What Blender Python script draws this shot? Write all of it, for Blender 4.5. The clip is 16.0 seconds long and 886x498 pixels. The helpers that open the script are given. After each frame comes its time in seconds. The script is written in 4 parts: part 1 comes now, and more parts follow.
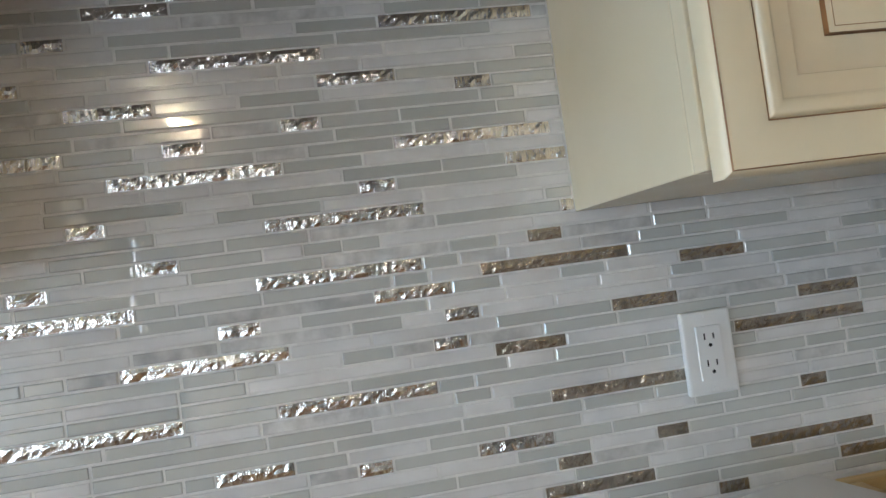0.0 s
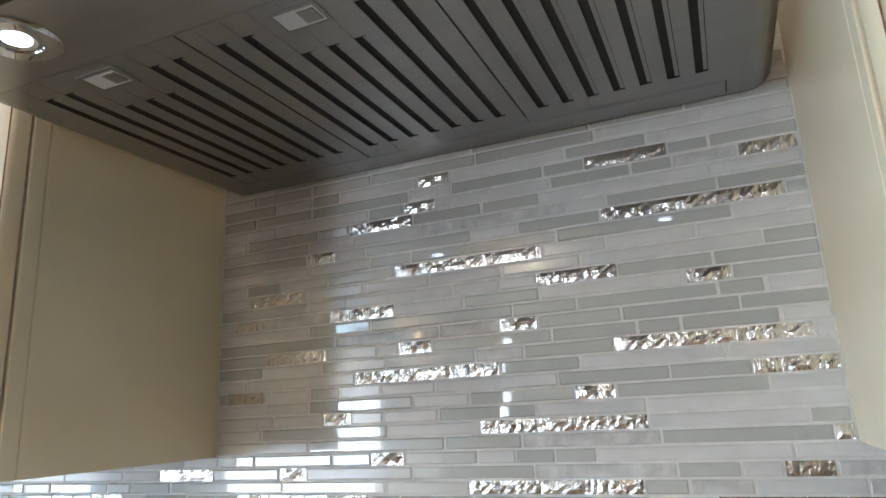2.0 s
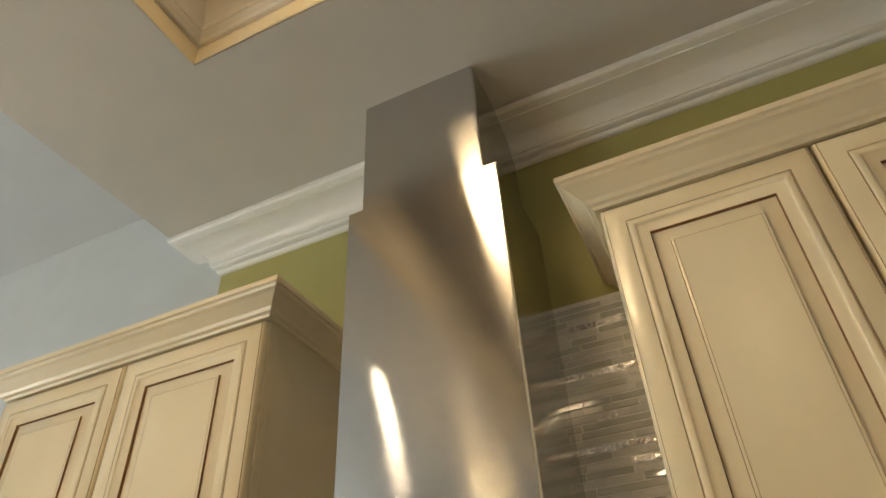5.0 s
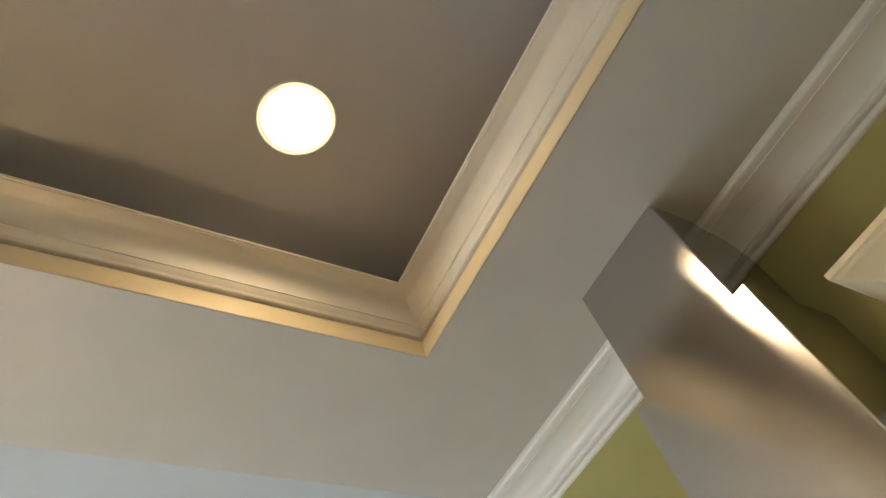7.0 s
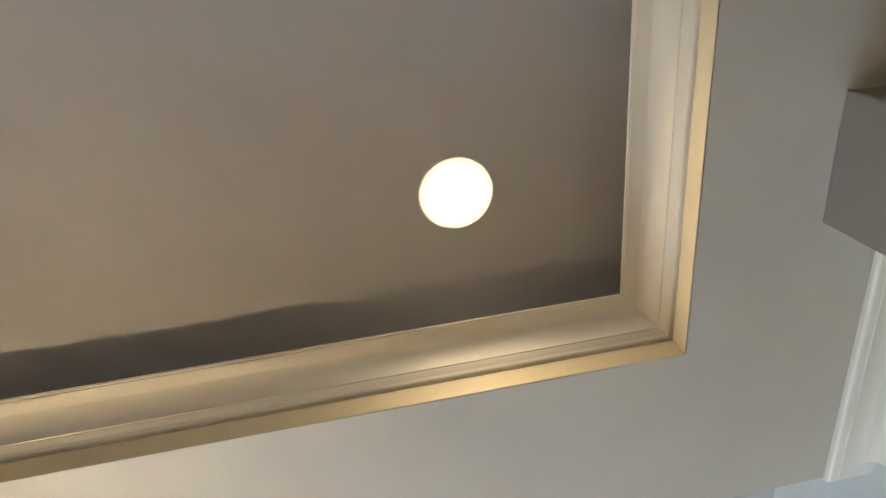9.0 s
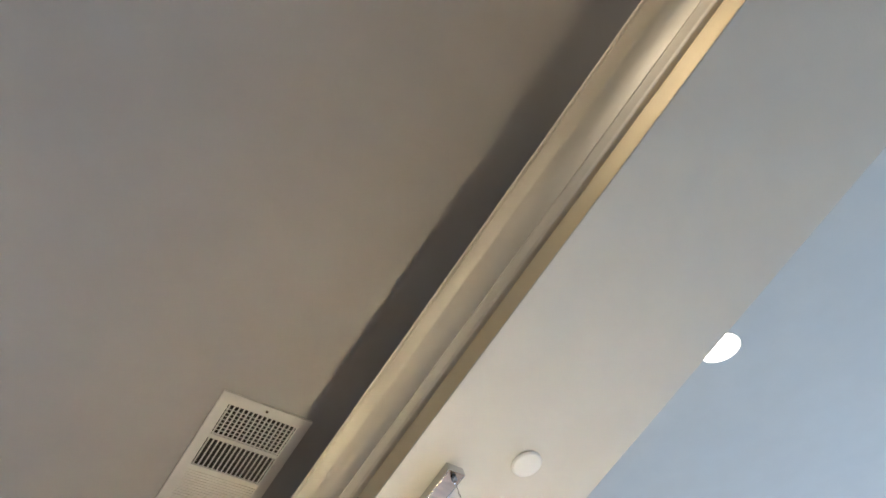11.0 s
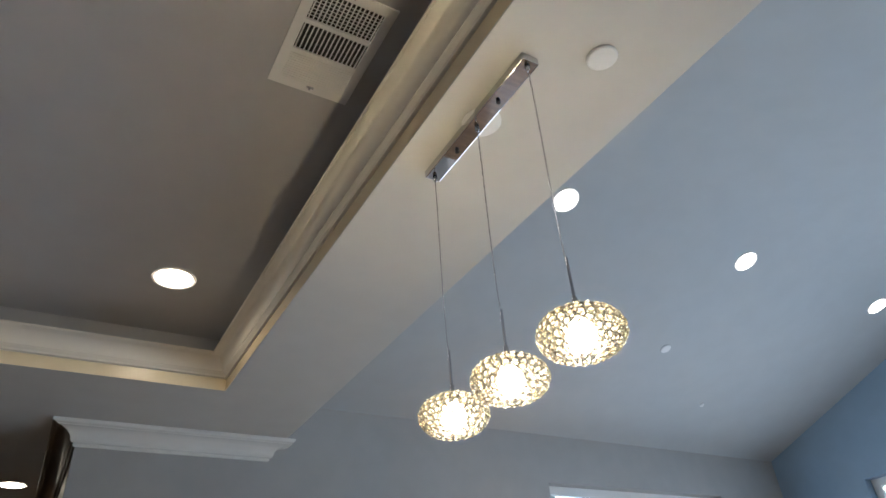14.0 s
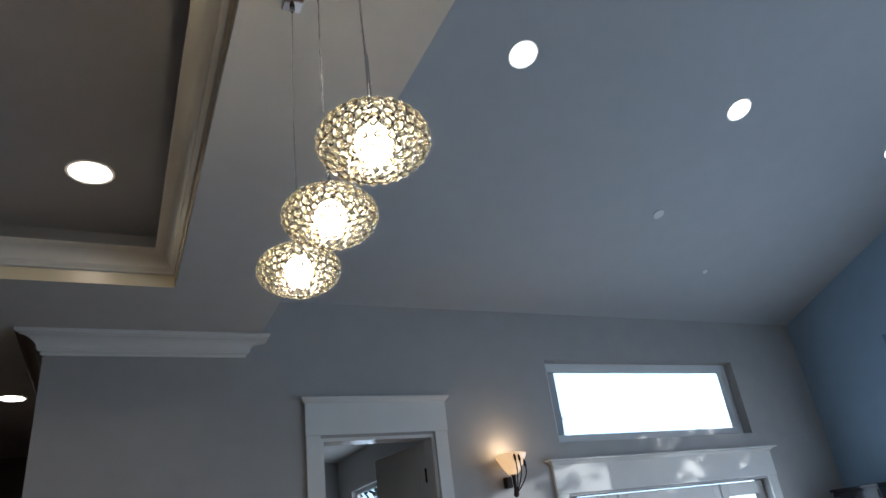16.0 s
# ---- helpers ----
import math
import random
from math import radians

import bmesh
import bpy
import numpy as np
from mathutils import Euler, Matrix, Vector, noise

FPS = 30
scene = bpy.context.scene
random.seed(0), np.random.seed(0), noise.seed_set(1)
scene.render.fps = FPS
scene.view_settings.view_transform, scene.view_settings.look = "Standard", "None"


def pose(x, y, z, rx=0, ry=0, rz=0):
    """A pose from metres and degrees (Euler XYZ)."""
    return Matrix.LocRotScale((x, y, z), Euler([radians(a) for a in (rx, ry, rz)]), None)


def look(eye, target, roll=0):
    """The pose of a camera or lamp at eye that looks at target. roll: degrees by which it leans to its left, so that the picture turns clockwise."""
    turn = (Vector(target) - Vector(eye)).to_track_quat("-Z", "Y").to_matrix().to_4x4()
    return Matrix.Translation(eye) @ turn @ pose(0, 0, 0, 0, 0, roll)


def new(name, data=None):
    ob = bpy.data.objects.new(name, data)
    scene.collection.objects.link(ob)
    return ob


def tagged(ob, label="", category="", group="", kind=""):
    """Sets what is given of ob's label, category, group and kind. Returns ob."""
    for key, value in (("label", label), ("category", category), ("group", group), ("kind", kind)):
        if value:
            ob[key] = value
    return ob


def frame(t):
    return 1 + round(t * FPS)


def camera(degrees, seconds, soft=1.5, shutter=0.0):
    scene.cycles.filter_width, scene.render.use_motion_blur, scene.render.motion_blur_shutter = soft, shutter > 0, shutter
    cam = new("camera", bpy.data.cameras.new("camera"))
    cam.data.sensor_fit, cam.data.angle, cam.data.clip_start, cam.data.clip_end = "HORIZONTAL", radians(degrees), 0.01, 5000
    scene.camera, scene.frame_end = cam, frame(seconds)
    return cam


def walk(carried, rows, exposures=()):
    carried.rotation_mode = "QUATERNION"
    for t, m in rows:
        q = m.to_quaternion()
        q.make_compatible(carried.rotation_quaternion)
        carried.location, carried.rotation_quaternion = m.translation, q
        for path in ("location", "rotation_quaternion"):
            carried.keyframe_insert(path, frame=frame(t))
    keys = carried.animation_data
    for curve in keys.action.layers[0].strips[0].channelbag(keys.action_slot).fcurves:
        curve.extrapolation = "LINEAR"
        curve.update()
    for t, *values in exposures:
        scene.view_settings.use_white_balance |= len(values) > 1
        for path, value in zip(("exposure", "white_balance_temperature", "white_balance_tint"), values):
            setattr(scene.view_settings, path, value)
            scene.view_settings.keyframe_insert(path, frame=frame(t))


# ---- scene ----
cam = camera(68.0, 16.0)
PATH = [
    (0, (0.091, -0.788, 1.322), (0.392, 1.188, 1.385), -7.6),
    (0.5, (0.134, -0.693, 1.315), (0.226, 1.294, 1.527), -7.5),
    (1, (0.149, -0.66, 1.373), (-0.064, 1.304, 1.684), -7.0),
    (1.5, (0.233, -0.688, 1.415), (-0.426, 1.164, 1.782), -5.7),
    (2, (0.278, -0.749, 1.417), (-0.468, 1.042, 1.9), -2.8),
    (2.5, (0.332, -0.887, 1.441), (-0.422, 0.86, 2.054), -1.3),
    (3, (0.425, -1.018, 1.492), (-0.368, 0.642, 2.277), 0.4),
    (3.5, (0.506, -1.118, 1.502), (-0.385, 0.465, 2.339), 1.0),
    (4, (0.499, -1.184, 1.529), (-0.344, 0.377, 2.452), 0.5),
    (4.5, (0.491, -1.261, 1.548), (-0.182, 0.307, 2.591), -1.1),
    (5, (0.484, -1.311, 1.612), (-0.142, 0.138, 2.84), -3.4),
    (7.5, (0.545, -1.422, 1.766), (-0.299, -0.718, 3.437), -24.7),
    (8, (0.543, -1.42, 1.768), (-0.266, -0.839, 3.503), -26.5),
    (8.5, (0.546, -1.425, 1.762), (-0.266, -0.99, 3.537), -26.2),
    (9, (0.539, -1.414, 1.774), (-0.326, -1.142, 3.556), -24.5),
    (9.2, (0.533, -1.404, 1.782), (-0.382, -1.232, 3.552), -24.3),
    (11.3, (0.319, -1.439, 1.827), (-0.427, -2.023, 3.589), -27.0),
    (11.5, (0.318, -1.442, 1.819), (-0.362, -2.119, 3.574), -25.0),
    (12, (0.334, -1.451, 1.787), (-0.191, -2.424, 3.453), -20.2),
    (12.5, (0.357, -1.451, 1.751), (-0.08, -2.707, 3.245), -14.9),
    (13, (0.336, -1.449, 1.723), (-0.102, -2.9, 3.028), -8.0),
    (13.5, (0.295, -1.412, 1.712), (-0.434, -2.862, 2.88), -6.0),
    (14, (0.241, -1.389, 1.701), (-0.652, -2.805, 2.794), -4.7),
    (14.5, (0.133, -1.439, 1.689), (-0.878, -2.811, 2.736), -3.1),
    (15, (0.014, -1.488, 1.654), (-1.112, -2.826, 2.624), -3.8),
    (15.5, (-0.147, -1.482, 1.644), (-1.211, -2.923, 2.534), -8.3),
    (16, (-0.28, -1.451, 1.648), (-1.122, -3.055, 2.496), -7.4),
]
walk(cam, [(t, look(eye, target, roll)) for t, eye, target, roll in PATH],
     exposures=[(0, 0.26, 6130, 10), (0.8, 0.29, 6050, 10), (1.5, 0.42, 6000, 10), (2.5, 0.95, 6350, 10), (3.0, 1.12, 6850, 10), (3.5, 0.82, 6800, 10), (5.0, 0.25, 8400, 10), (7.5, 0.38, 7200, 10), (9.0, 0.42, 6700, 10),
                (11.5, 0.34, 5900, 10), (12.5, 0.33, 5950, 10), (13.0, 0.24, 6000, 10), (13.5, -0.02, 6000, 10), (14.0, -0.30, 5850, 10), (14.5, -0.55, 5700, 10), (15.5, -1.0, 5580, 10), (16.0, -1.2, 5520, 10)])

# ---- plan ----
SOFFIT = 3.031          # kitchen ceiling
TRAY_Z = 3.343          # ceiling of the tray
TX0, TX1, TY0, TY1 = -0.469, 1.175, -4.742, -0.626   # opening of the tray
EDGE = -1.018           # where the kitchen ceiling ends
FAR = -5.521            # entry wall
WEST = -6.049           # living room side wall
EAST = 2.6
GAP = 0.381             # half the gap between the wall cabinets
RIDGE_Y, RIDGE_Z, EAVE_Z = -3.15, 4.177, 3.300
SLAB = 3.207             # top of the kitchen ceiling slab

# ---- world, sun and large lights ----
world = bpy.data.worlds.new("sky")
scene.world = world
world.use_nodes = True
wn = world.node_tree
sky = wn.nodes.new("ShaderNodeTexSky")
sky.sky_type, sky.sun_disc = "NISHITA", False
sky.sun_elevation, sky.sun_rotation = radians(10.6), radians(-51.3)
wn.nodes["Background"].inputs["Strength"].default_value = 0.15
wn.links.new(sky.outputs["Color"], wn.nodes["Background"].inputs["Color"])

sun_data = bpy.data.lights.new("sun", "SUN")
sun_data.energy, sun_data.angle, sun_data.color = 5.0, radians(0.5), (1.0, 0.93, 0.82)
sun = new("sun", sun_data)
sun.matrix_world = look((0, 0, 0), (1.25, -1.0, -0.30))


def area_light(name, at, facing, w, h, watts, colour):
    data = bpy.data.lights.new(name, "AREA")
    data.shape, data.size, data.size_y, data.energy, data.color = "RECTANGLE", w, h, watts, colour
    ob = new(name, data)
    ob.matrix_world = look(at, Vector(at) + Vector(facing))
    return ob


def spot_light(name, at, watts, colour, angle=140, size=0.05, aim=(0, 0, -1)):
    data = bpy.data.lights.new(name, "SPOT")
    data.energy, data.color, data.spot_size, data.spot_blend, data.shadow_soft_size = watts, colour, radians(angle), 0.6, size
    ob = new(name, data)
    ob.matrix_world = look(at, Vector(at) + Vector(aim))
    return ob


DAY = (0.80, 0.90, 1.0)
WARM = (1.0, 0.76, 0.48)
area_light("daylight_entry", (-4.145, FAR - 0.05, 1.02), (0, 1, 0), 1.9, 1.7, 54, DAY)
area_light("daylight_side_window", (WEST - 0.07, -4.21, 1.30), (1, 0, 0), 0.85, 1.3, 25, DAY)
area_light("daylight_side_window", (WEST - 0.07, -2.98, 1.30), (1, 0, 0), 0.85, 1.3, 25, DAY)
area_light("daylight_back_room", (-3.26, -9.85, 1.76), (1, 0, 0), 1.4, 1.6, 30, DAY)
area_light("daylight_patio", (WEST - 0.07, -1.32, 1.05), (1, 0, 0), 1.7, 1.85, 84, (0.58, 0.79, 1.0))

# ---- materials ----
def material(name, base, rough=0.5, metal=0.0, vary=0.06, scale=6.0, bump=0.05, bump_scale=120.0, stretch=(1, 1, 1), spec=0.5, coat=0.0, hue_to=None, pieces=0.0, rvar=0.06):
    m = bpy.data.materials.new(name)
    m.use_nodes = True
    t = m.node_tree
    n, link = t.nodes, t.links.new
    b = n["Principled BSDF"]
    b.inputs["Metallic"].default_value = metal
    b.inputs["Specular IOR Level"].default_value = spec
    b.inputs["Coat Weight"].default_value = coat
    b.inputs["Coat Roughness"].default_value = 0.015
    co = n.new("ShaderNodeTexCoord")
    mp = n.new("ShaderNodeMapping")
    mp.inputs["Scale"].default_value = stretch
    link(co.outputs["Object"], mp.inputs["Vector"])
    big = n.new("ShaderNodeTexNoise")
    big.inputs["Scale"].default_value, big.inputs["Detail"].default_value = scale, 6
    link(mp.outputs["Vector"], big.inputs["Vector"])
    ramp = n.new("ShaderNodeValToRGB")
    lo = tuple(c * (1 - vary) for c in base)
    hi = hue_to or tuple(min(1, c * (1 + vary)) for c in base)
    ramp.color_ramp.elements[0].color, ramp.color_ramp.elements[1].color = (*lo, 1), (*hi, 1)
    ramp.color_ramp.elements[0].position, ramp.color_ramp.elements[1].position = 0.35, 0.68
    link(big.outputs["Fac"], ramp.inputs["Fac"])
    colour = ramp.outputs["Color"]
    if pieces:
        info, geo = n.new("ShaderNodeObjectInfo"), n.new("ShaderNodeNewGeometry")
        add = n.new("ShaderNodeMath"); add.operation = "ADD"
        link(info.outputs["Random"], add.inputs[0]); link(geo.outputs["Random Per Island"], add.inputs[1])
        fr = n.new("ShaderNodeMath"); fr.operation = "FRACT"
        link(add.outputs[0], fr.inputs[0])
        mr = n.new("ShaderNodeMapRange")
        mr.inputs["To Min"].default_value, mr.inputs["To Max"].default_value = 1 - pieces, 1 + pieces
        link(fr.outputs[0], mr.inputs["Value"])
        hs = n.new("ShaderNodeHueSaturation")
        link(mr.outputs[0], hs.inputs["Value"]); link(colour, hs.inputs["Color"])
        colour = hs.outputs["Color"]
    link(colour, b.inputs["Base Color"])
    fine = n.new("ShaderNodeTexNoise")
    fine.inputs["Scale"].default_value, fine.inputs["Detail"].default_value = bump_scale, 4
    link(mp.outputs["Vector"], fine.inputs["Vector"])
    rr = n.new("ShaderNodeMapRange")
    rr.inputs["To Min"].default_value, rr.inputs["To Max"].default_value = max(0.0, rough - rvar), min(1.0, rough + rvar)
    link(fine.outputs["Fac"], rr.inputs["Value"])
    link(rr.outputs[0], b.inputs["Roughness"])
    bm_ = n.new("ShaderNodeBump")
    bm_.inputs["Strength"].default_value, bm_.inputs["Distance"].default_value = bump, 0.003
    link(fine.outputs["Fac"], bm_.inputs["Height"])
    link(bm_.outputs["Normal"], b.inputs["Normal"])
    return m


def glow(name, colour, strength):
    m = bpy.data.materials.new(name)
    m.use_nodes = True
    b = m.node_tree.nodes["Principled BSDF"]
    b.inputs["Base Color"].default_value = (0.9, 0.9, 0.9, 1)
    b.inputs["Emission Color"].default_value = (*colour, 1)
    b.inputs["Emission Strength"].default_value = strength
    return m


def glass(name, colour=(1, 1, 1), rough=0.0, ior=1.45):
    m = bpy.data.materials.new(name)
    m.use_nodes = True
    b = m.node_tree.nodes["Principled BSDF"]
    b.inputs["Base Color"].default_value = (*colour, 1)
    b.inputs["Transmission Weight"].default_value = 1.0
    b.inputs["Roughness"].default_value, b.inputs["IOR"].default_value = rough, ior
    return m


CEIL = material("ceiling_paint", (0.615, 0.60, 0.565), 0.75, bump=0.12, bump_scale=160, vary=0.02)
TRAYP = material("tray_paint", (0.53, 0.52, 0.525), 0.75, bump=0.12, bump_scale=160, vary=0.02)
VAULT = material("vault_paint", (0.455, 0.475, 0.485), 0.7, bump=0.12, bump_scale=160, vary=0.02)
GREEN = material("green_wall_paint", (0.39, 0.36, 0.135), 0.6, bump=0.15, bump_scale=160, vary=0.03)
PALE = material("pale_wall_paint", (0.50, 0.54, 0.555), 0.65, bump=0.15, bump_scale=160, vary=0.03)
GREYW = material("grey_wall_paint", (0.41, 0.40, 0.385), 0.55, bump=0.15, bump_scale=160, vary=0.03)
BLUEW = material("blue_wall_paint", (0.29, 0.40, 0.52), 0.6, bump=0.15, bump_scale=160, vary=0.03)
TRIM = material("white_trim_paint", (0.80, 0.79, 0.75), 0.24, bump=0.002, bump_scale=14, vary=0.015, rvar=0.01)
# white trim for the tray, with the lamps' warm light mixed into the colour
TRAYTRIM = material("lamp_warmed_trim_paint", (0.80, 0.745, 0.65), 0.5, bump=0.002, bump_scale=14, vary=0.015, rvar=0.01)
CREAM = material("cream_cabinet_paint", (0.79, 0.665, 0.445), 0.26, bump=0.004, bump_scale=12, vary=0.05, scale=2.5, rvar=0.02, coat=0.3, hue_to=(0.83, 0.715, 0.50))
CREAM.node_tree.nodes["Principled BSDF"].inputs["Coat Roughness"].default_value = 0.2
GLAZE = material("brown_glaze", (0.24, 0.11, 0.035), 0.5, vary=0.25, scale=30)
STEEL = material("brushed_steel", (0.57, 0.565, 0.56), 0.125, 1.0, vary=0.02, scale=3, bump=0.003, bump_scale=60, stretch=(0.4, 1, 30), rvar=0.015)
def brushed(m, aniso, turn):
    """Grind marks round the upright axis stretch the highlights."""
    t = m.node_tree
    b = t.nodes["Principled BSDF"]
    b.inputs["Anisotropic"].default_value, b.inputs["Anisotropic Rotation"].default_value = aniso, turn
    tan = t.nodes.new("ShaderNodeTangent")
    tan.direction_type, tan.axis = "RADIAL", "Z"
    t.links.new(tan.outputs["Tangent"], b.inputs["Tangent"])
brushed(STEEL, 1.0, 0.25)
HOODST = material("hood_steel", (0.33, 0.325, 0.32), 0.34, 1.0, vary=0.03, scale=3, rvar=0.02, bump=0.008, bump_scale=90, stretch=(0.5, 30, 30))
CHROME = material("chrome", (0.55, 0.56, 0.60), 0.03, 1.0, rvar=0.01, vary=0.01, bump=0.01, bump_scale=20)
LATCHM = material("pale_latch", (0.70, 0.70, 0.71), 0.4, 0.2, vary=0.05, bump=0.01)
BLACKG = material("black_glass", (0.008, 0.008, 0.009), 0.012, vary=0.1, bump=0.0, rvar=0.0, spec=0.4)
# near-black for joints, and for openings whose shade is put into the colour
DARK = material("cavity_shade_and_joint", (0.012, 0.011, 0.010), 0.7, vary=0.2)
# white control marks, given a faint glow of their own to stay readable
MARK = glow("glowing_white_print", (0.85, 0.9, 1.0), 0.11)
WHITEP = material("white_plastic", (0.80, 0.80, 0.79), 0.35, vary=0.02, bump=0.01)
VENTW = material("white_vent_enamel", (0.88, 0.87, 0.85), 0.4, vary=0.03, bump=0.02)
GROUT = material("grout", (0.72, 0.715, 0.69), 0.85, vary=0.08, scale=60, bump=0.3, bump_scale=500)
TGLASS = material("glass_tile", (0.555, 0.565, 0.535), 0.20, vary=0.04, scale=20, bump=0.02, bump_scale=60, pieces=0.07, coat=1.0)
TGLASS.node_tree.nodes["Principled BSDF"].inputs["Coat IOR"].default_value = 1.85
TMARBLE = material("marble_tile", (0.71, 0.70, 0.685), 0.13, vary=0.11, scale=13, bump=0.01, bump_scale=80, stretch=(1, 1, 1), pieces=0.07, hue_to=(0.78, 0.77, 0.76), coat=0.08)
TSTONE = material("stone_tile", (0.58, 0.575, 0.56), 0.18, vary=0.18, scale=45, bump=0.04, bump_scale=120, pieces=0.15, coat=0.3)
FOIL = material("foil_glass_tile", (0.80, 0.77, 0.73), 0.12, 0.97, vary=0.18, scale=45, bump=1.0, bump_scale=80, stretch=(1.6, 1, 0.8), pieces=0.12, coat=0.6)
DARKFOIL = material("dark_foil_tile", (0.50, 0.43, 0.35), 0.2, 0.9, vary=0.25, scale=50, bump=0.8, bump_scale=110, stretch=(1.6, 1, 0.8), pieces=0.12, coat=0.6)
PENDLAMP = glow("bulb_glow", (1.0, 0.77, 0.45), 280)
WARMLENS = glow("warm_lens", (1.0, 0.85, 0.62), 16)
WARMRIM = glow("warm_diffuser", (1.0, 0.70, 0.46), 0.75)
VAULTRIM = glow("vault_diffuser", (1.0, 0.86, 0.70), 2.4)
VAULTLENS = glow("vault_lens", (1.0, 0.92, 0.80), 12)
LEDLENS = glow("led_lens", (0.62, 0.72, 1.0), 9)
CRYSTAL = glass("crystal", (1.0, 0.975, 0.88), 0.0, 1.5)
ct = CRYSTAL.node_tree
frost, blend = ct.nodes.new("ShaderNodeBsdfTranslucent"), ct.nodes.new("ShaderNodeMixShader")
frost.inputs["Color"].default_value = (1.0, 0.93, 0.72, 1)
blend.inputs["Fac"].default_value = 0.07
ct.links.new(ct.nodes["Principled BSDF"].outputs["BSDF"], blend.inputs[1])
ct.links.new(frost.outputs["BSDF"], blend.inputs[2])
ct.links.new(blend.outputs["Shader"], ct.nodes["Material Output"].inputs["Surface"])
CRYSTAL.node_tree.nodes["Principled BSDF"].inputs["Transmission Weight"].default_value = 0.96
PANE = glass("window_glass", (0.96, 0.98, 1.0), 0.0, 1.45)
CORD = glass("clear_cord", (0.85, 0.85, 0.85), 0.25, 1.4)
WIRE = material("cage_wire", (0.32, 0.30, 0.27), 0.2, 1.0, vary=0.1)
BROWNW = material("brown_hall_paint_and_reflection", (0.11, 0.075, 0.05), 0.35, vary=0.06, scale=3, bump=0.03)
SCREEN = material("dark_screen", (0.01, 0.01, 0.012), 0.12, vary=0.1, bump=0.0)
FLOORM = material("wood_floor", (0.22, 0.13, 0.07), 0.2, vary=0.25, scale=3, stretch=(1, 9, 1), bump=0.1)
COUNTER = material("stone_counter", (0.42, 0.38, 0.33), 0.15, vary=0.35, scale=40, bump=0.01)
IRON = material("dark_iron", (0.04, 0.032, 0.028), 0.5, 0.7, vary=0.3, scale=60, bump=0.2)
ALABASTER = glow("alabaster_bowl", (1.0, 0.55, 0.20), 1.9)
DOORW = material("door_paint", (0.72, 0.72, 0.70), 0.3, vary=0.02)
GREYBOX = material("pale_grey_card", (0.60, 0.60, 0.60), 0.6, vary=0.04)
TANWOOD = material("tan_wood", (0.52, 0.38, 0.18), 0.45, vary=0.2, scale=8, stretch=(1, 8, 8))
DIRT = material("dry_ground", (0.22, 0.20, 0.16), 0.9, vary=0.3, scale=2, bump=0.4)
BARK = material("bark", (0.10, 0.07, 0.05), 0.9, vary=0.4, scale=30, bump=0.8)
LEAF = material("leaf", (0.06, 0.10, 0.03), 0.5, vary=0.4, scale=10)


# ---- mesh helpers ----
def mesh_object(name, bm, mats, parent=None, label="", smooth=False):
    bmesh.ops.recalc_face_normals(bm, faces=bm.faces)
    me = bpy.data.meshes.new(name)
    bm.to_mesh(me)
    bm.free()
    for m in (mats if isinstance(mats, (list, tuple)) else [mats]):
        me.materials.append(m)
    if smooth:
        for p in me.polygons:
            p.use_smooth = True
        me.set_sharp_from_angle(angle=radians(38))
    ob = new(name, me)
    if parent:
        ob.parent = parent
    if label:
        tagged(ob, label)
    return ob


def part(name, bm, mat, parent, label="", smooth=False):
    return mesh_object(name, bm, mat, parent, label, smooth)


def base(name, label, category, group="", at=(0, 0, 0)):
    ob = new(name)
    ob.location = at
    ob.empty_display_size = 0.05
    return tagged(ob, label, category, group)


def add_box(bm, a, b, bevel=0.0, mat=0):
    lo, hi = [min(p, q) for p, q in zip(a, b)], [max(p, q) for p, q in zip(a, b)]
    made = bmesh.ops.create_cube(bm, size=1)["verts"]
    for v in made:
        v.co = Vector([lo[i] if v.co[i] < 0 else hi[i] for i in range(3)])
    faces = {f for v in made for f in v.link_faces}
    for f in faces:
        f.material_index = mat
    if bevel:
        edges = list({e for v in made for e in v.link_edges})
        bmesh.ops.bevel(bm, geom=edges, offset=bevel, segments=2, affect="EDGES", profile=0.6)
    return bm


def box(a, b, bevel=0.0):
    return add_box(bmesh.new(), a, b, bevel)


def add_tube(bm, p, q, r0, r1=None, sides=12, caps=True):
    p, q = Vector(p), Vector(q)
    d = q - p
    m = Matrix.Translation((p + q) / 2) @ d.to_track_quat("Z", "Y").to_matrix().to_4x4()
    bmesh.ops.create_cone(bm, cap_ends=caps, segments=sides, radius1=r0, radius2=r0 if r1 is None else r1, depth=d.length, matrix=m)
    return bm


def lathe(profile, sides=32, centre=(0, 0, 0)):
    """Turn (radius, z) pairs round the z axis."""
    bm = bmesh.new()
    rings = []
    for r, z in profile:
        if r < 1e-6:
            rings.append([bm.verts.new((centre[0], centre[1], centre[2] + z))])
        else:
            rings.append([bm.verts.new((centre[0] + r * math.cos(2 * math.pi * k / sides), centre[1] + r * math.sin(2 * math.pi * k / sides), centre[2] + z)) for k in range(sides)])
    for a, b in zip(rings, rings[1:]):
        for k in range(sides):
            j = (k + 1) % sides
            if len(a) == 1 and len(b) == 1:
                continue
            if len(a) == 1:
                bm.faces.new((a[0], b[k], b[j]))
            elif len(b) == 1:
                bm.faces.new((a[k], a[j], b[0]))
            else:
                bm.faces.new((a[k], a[j], b[j], b[k]))
    return bm


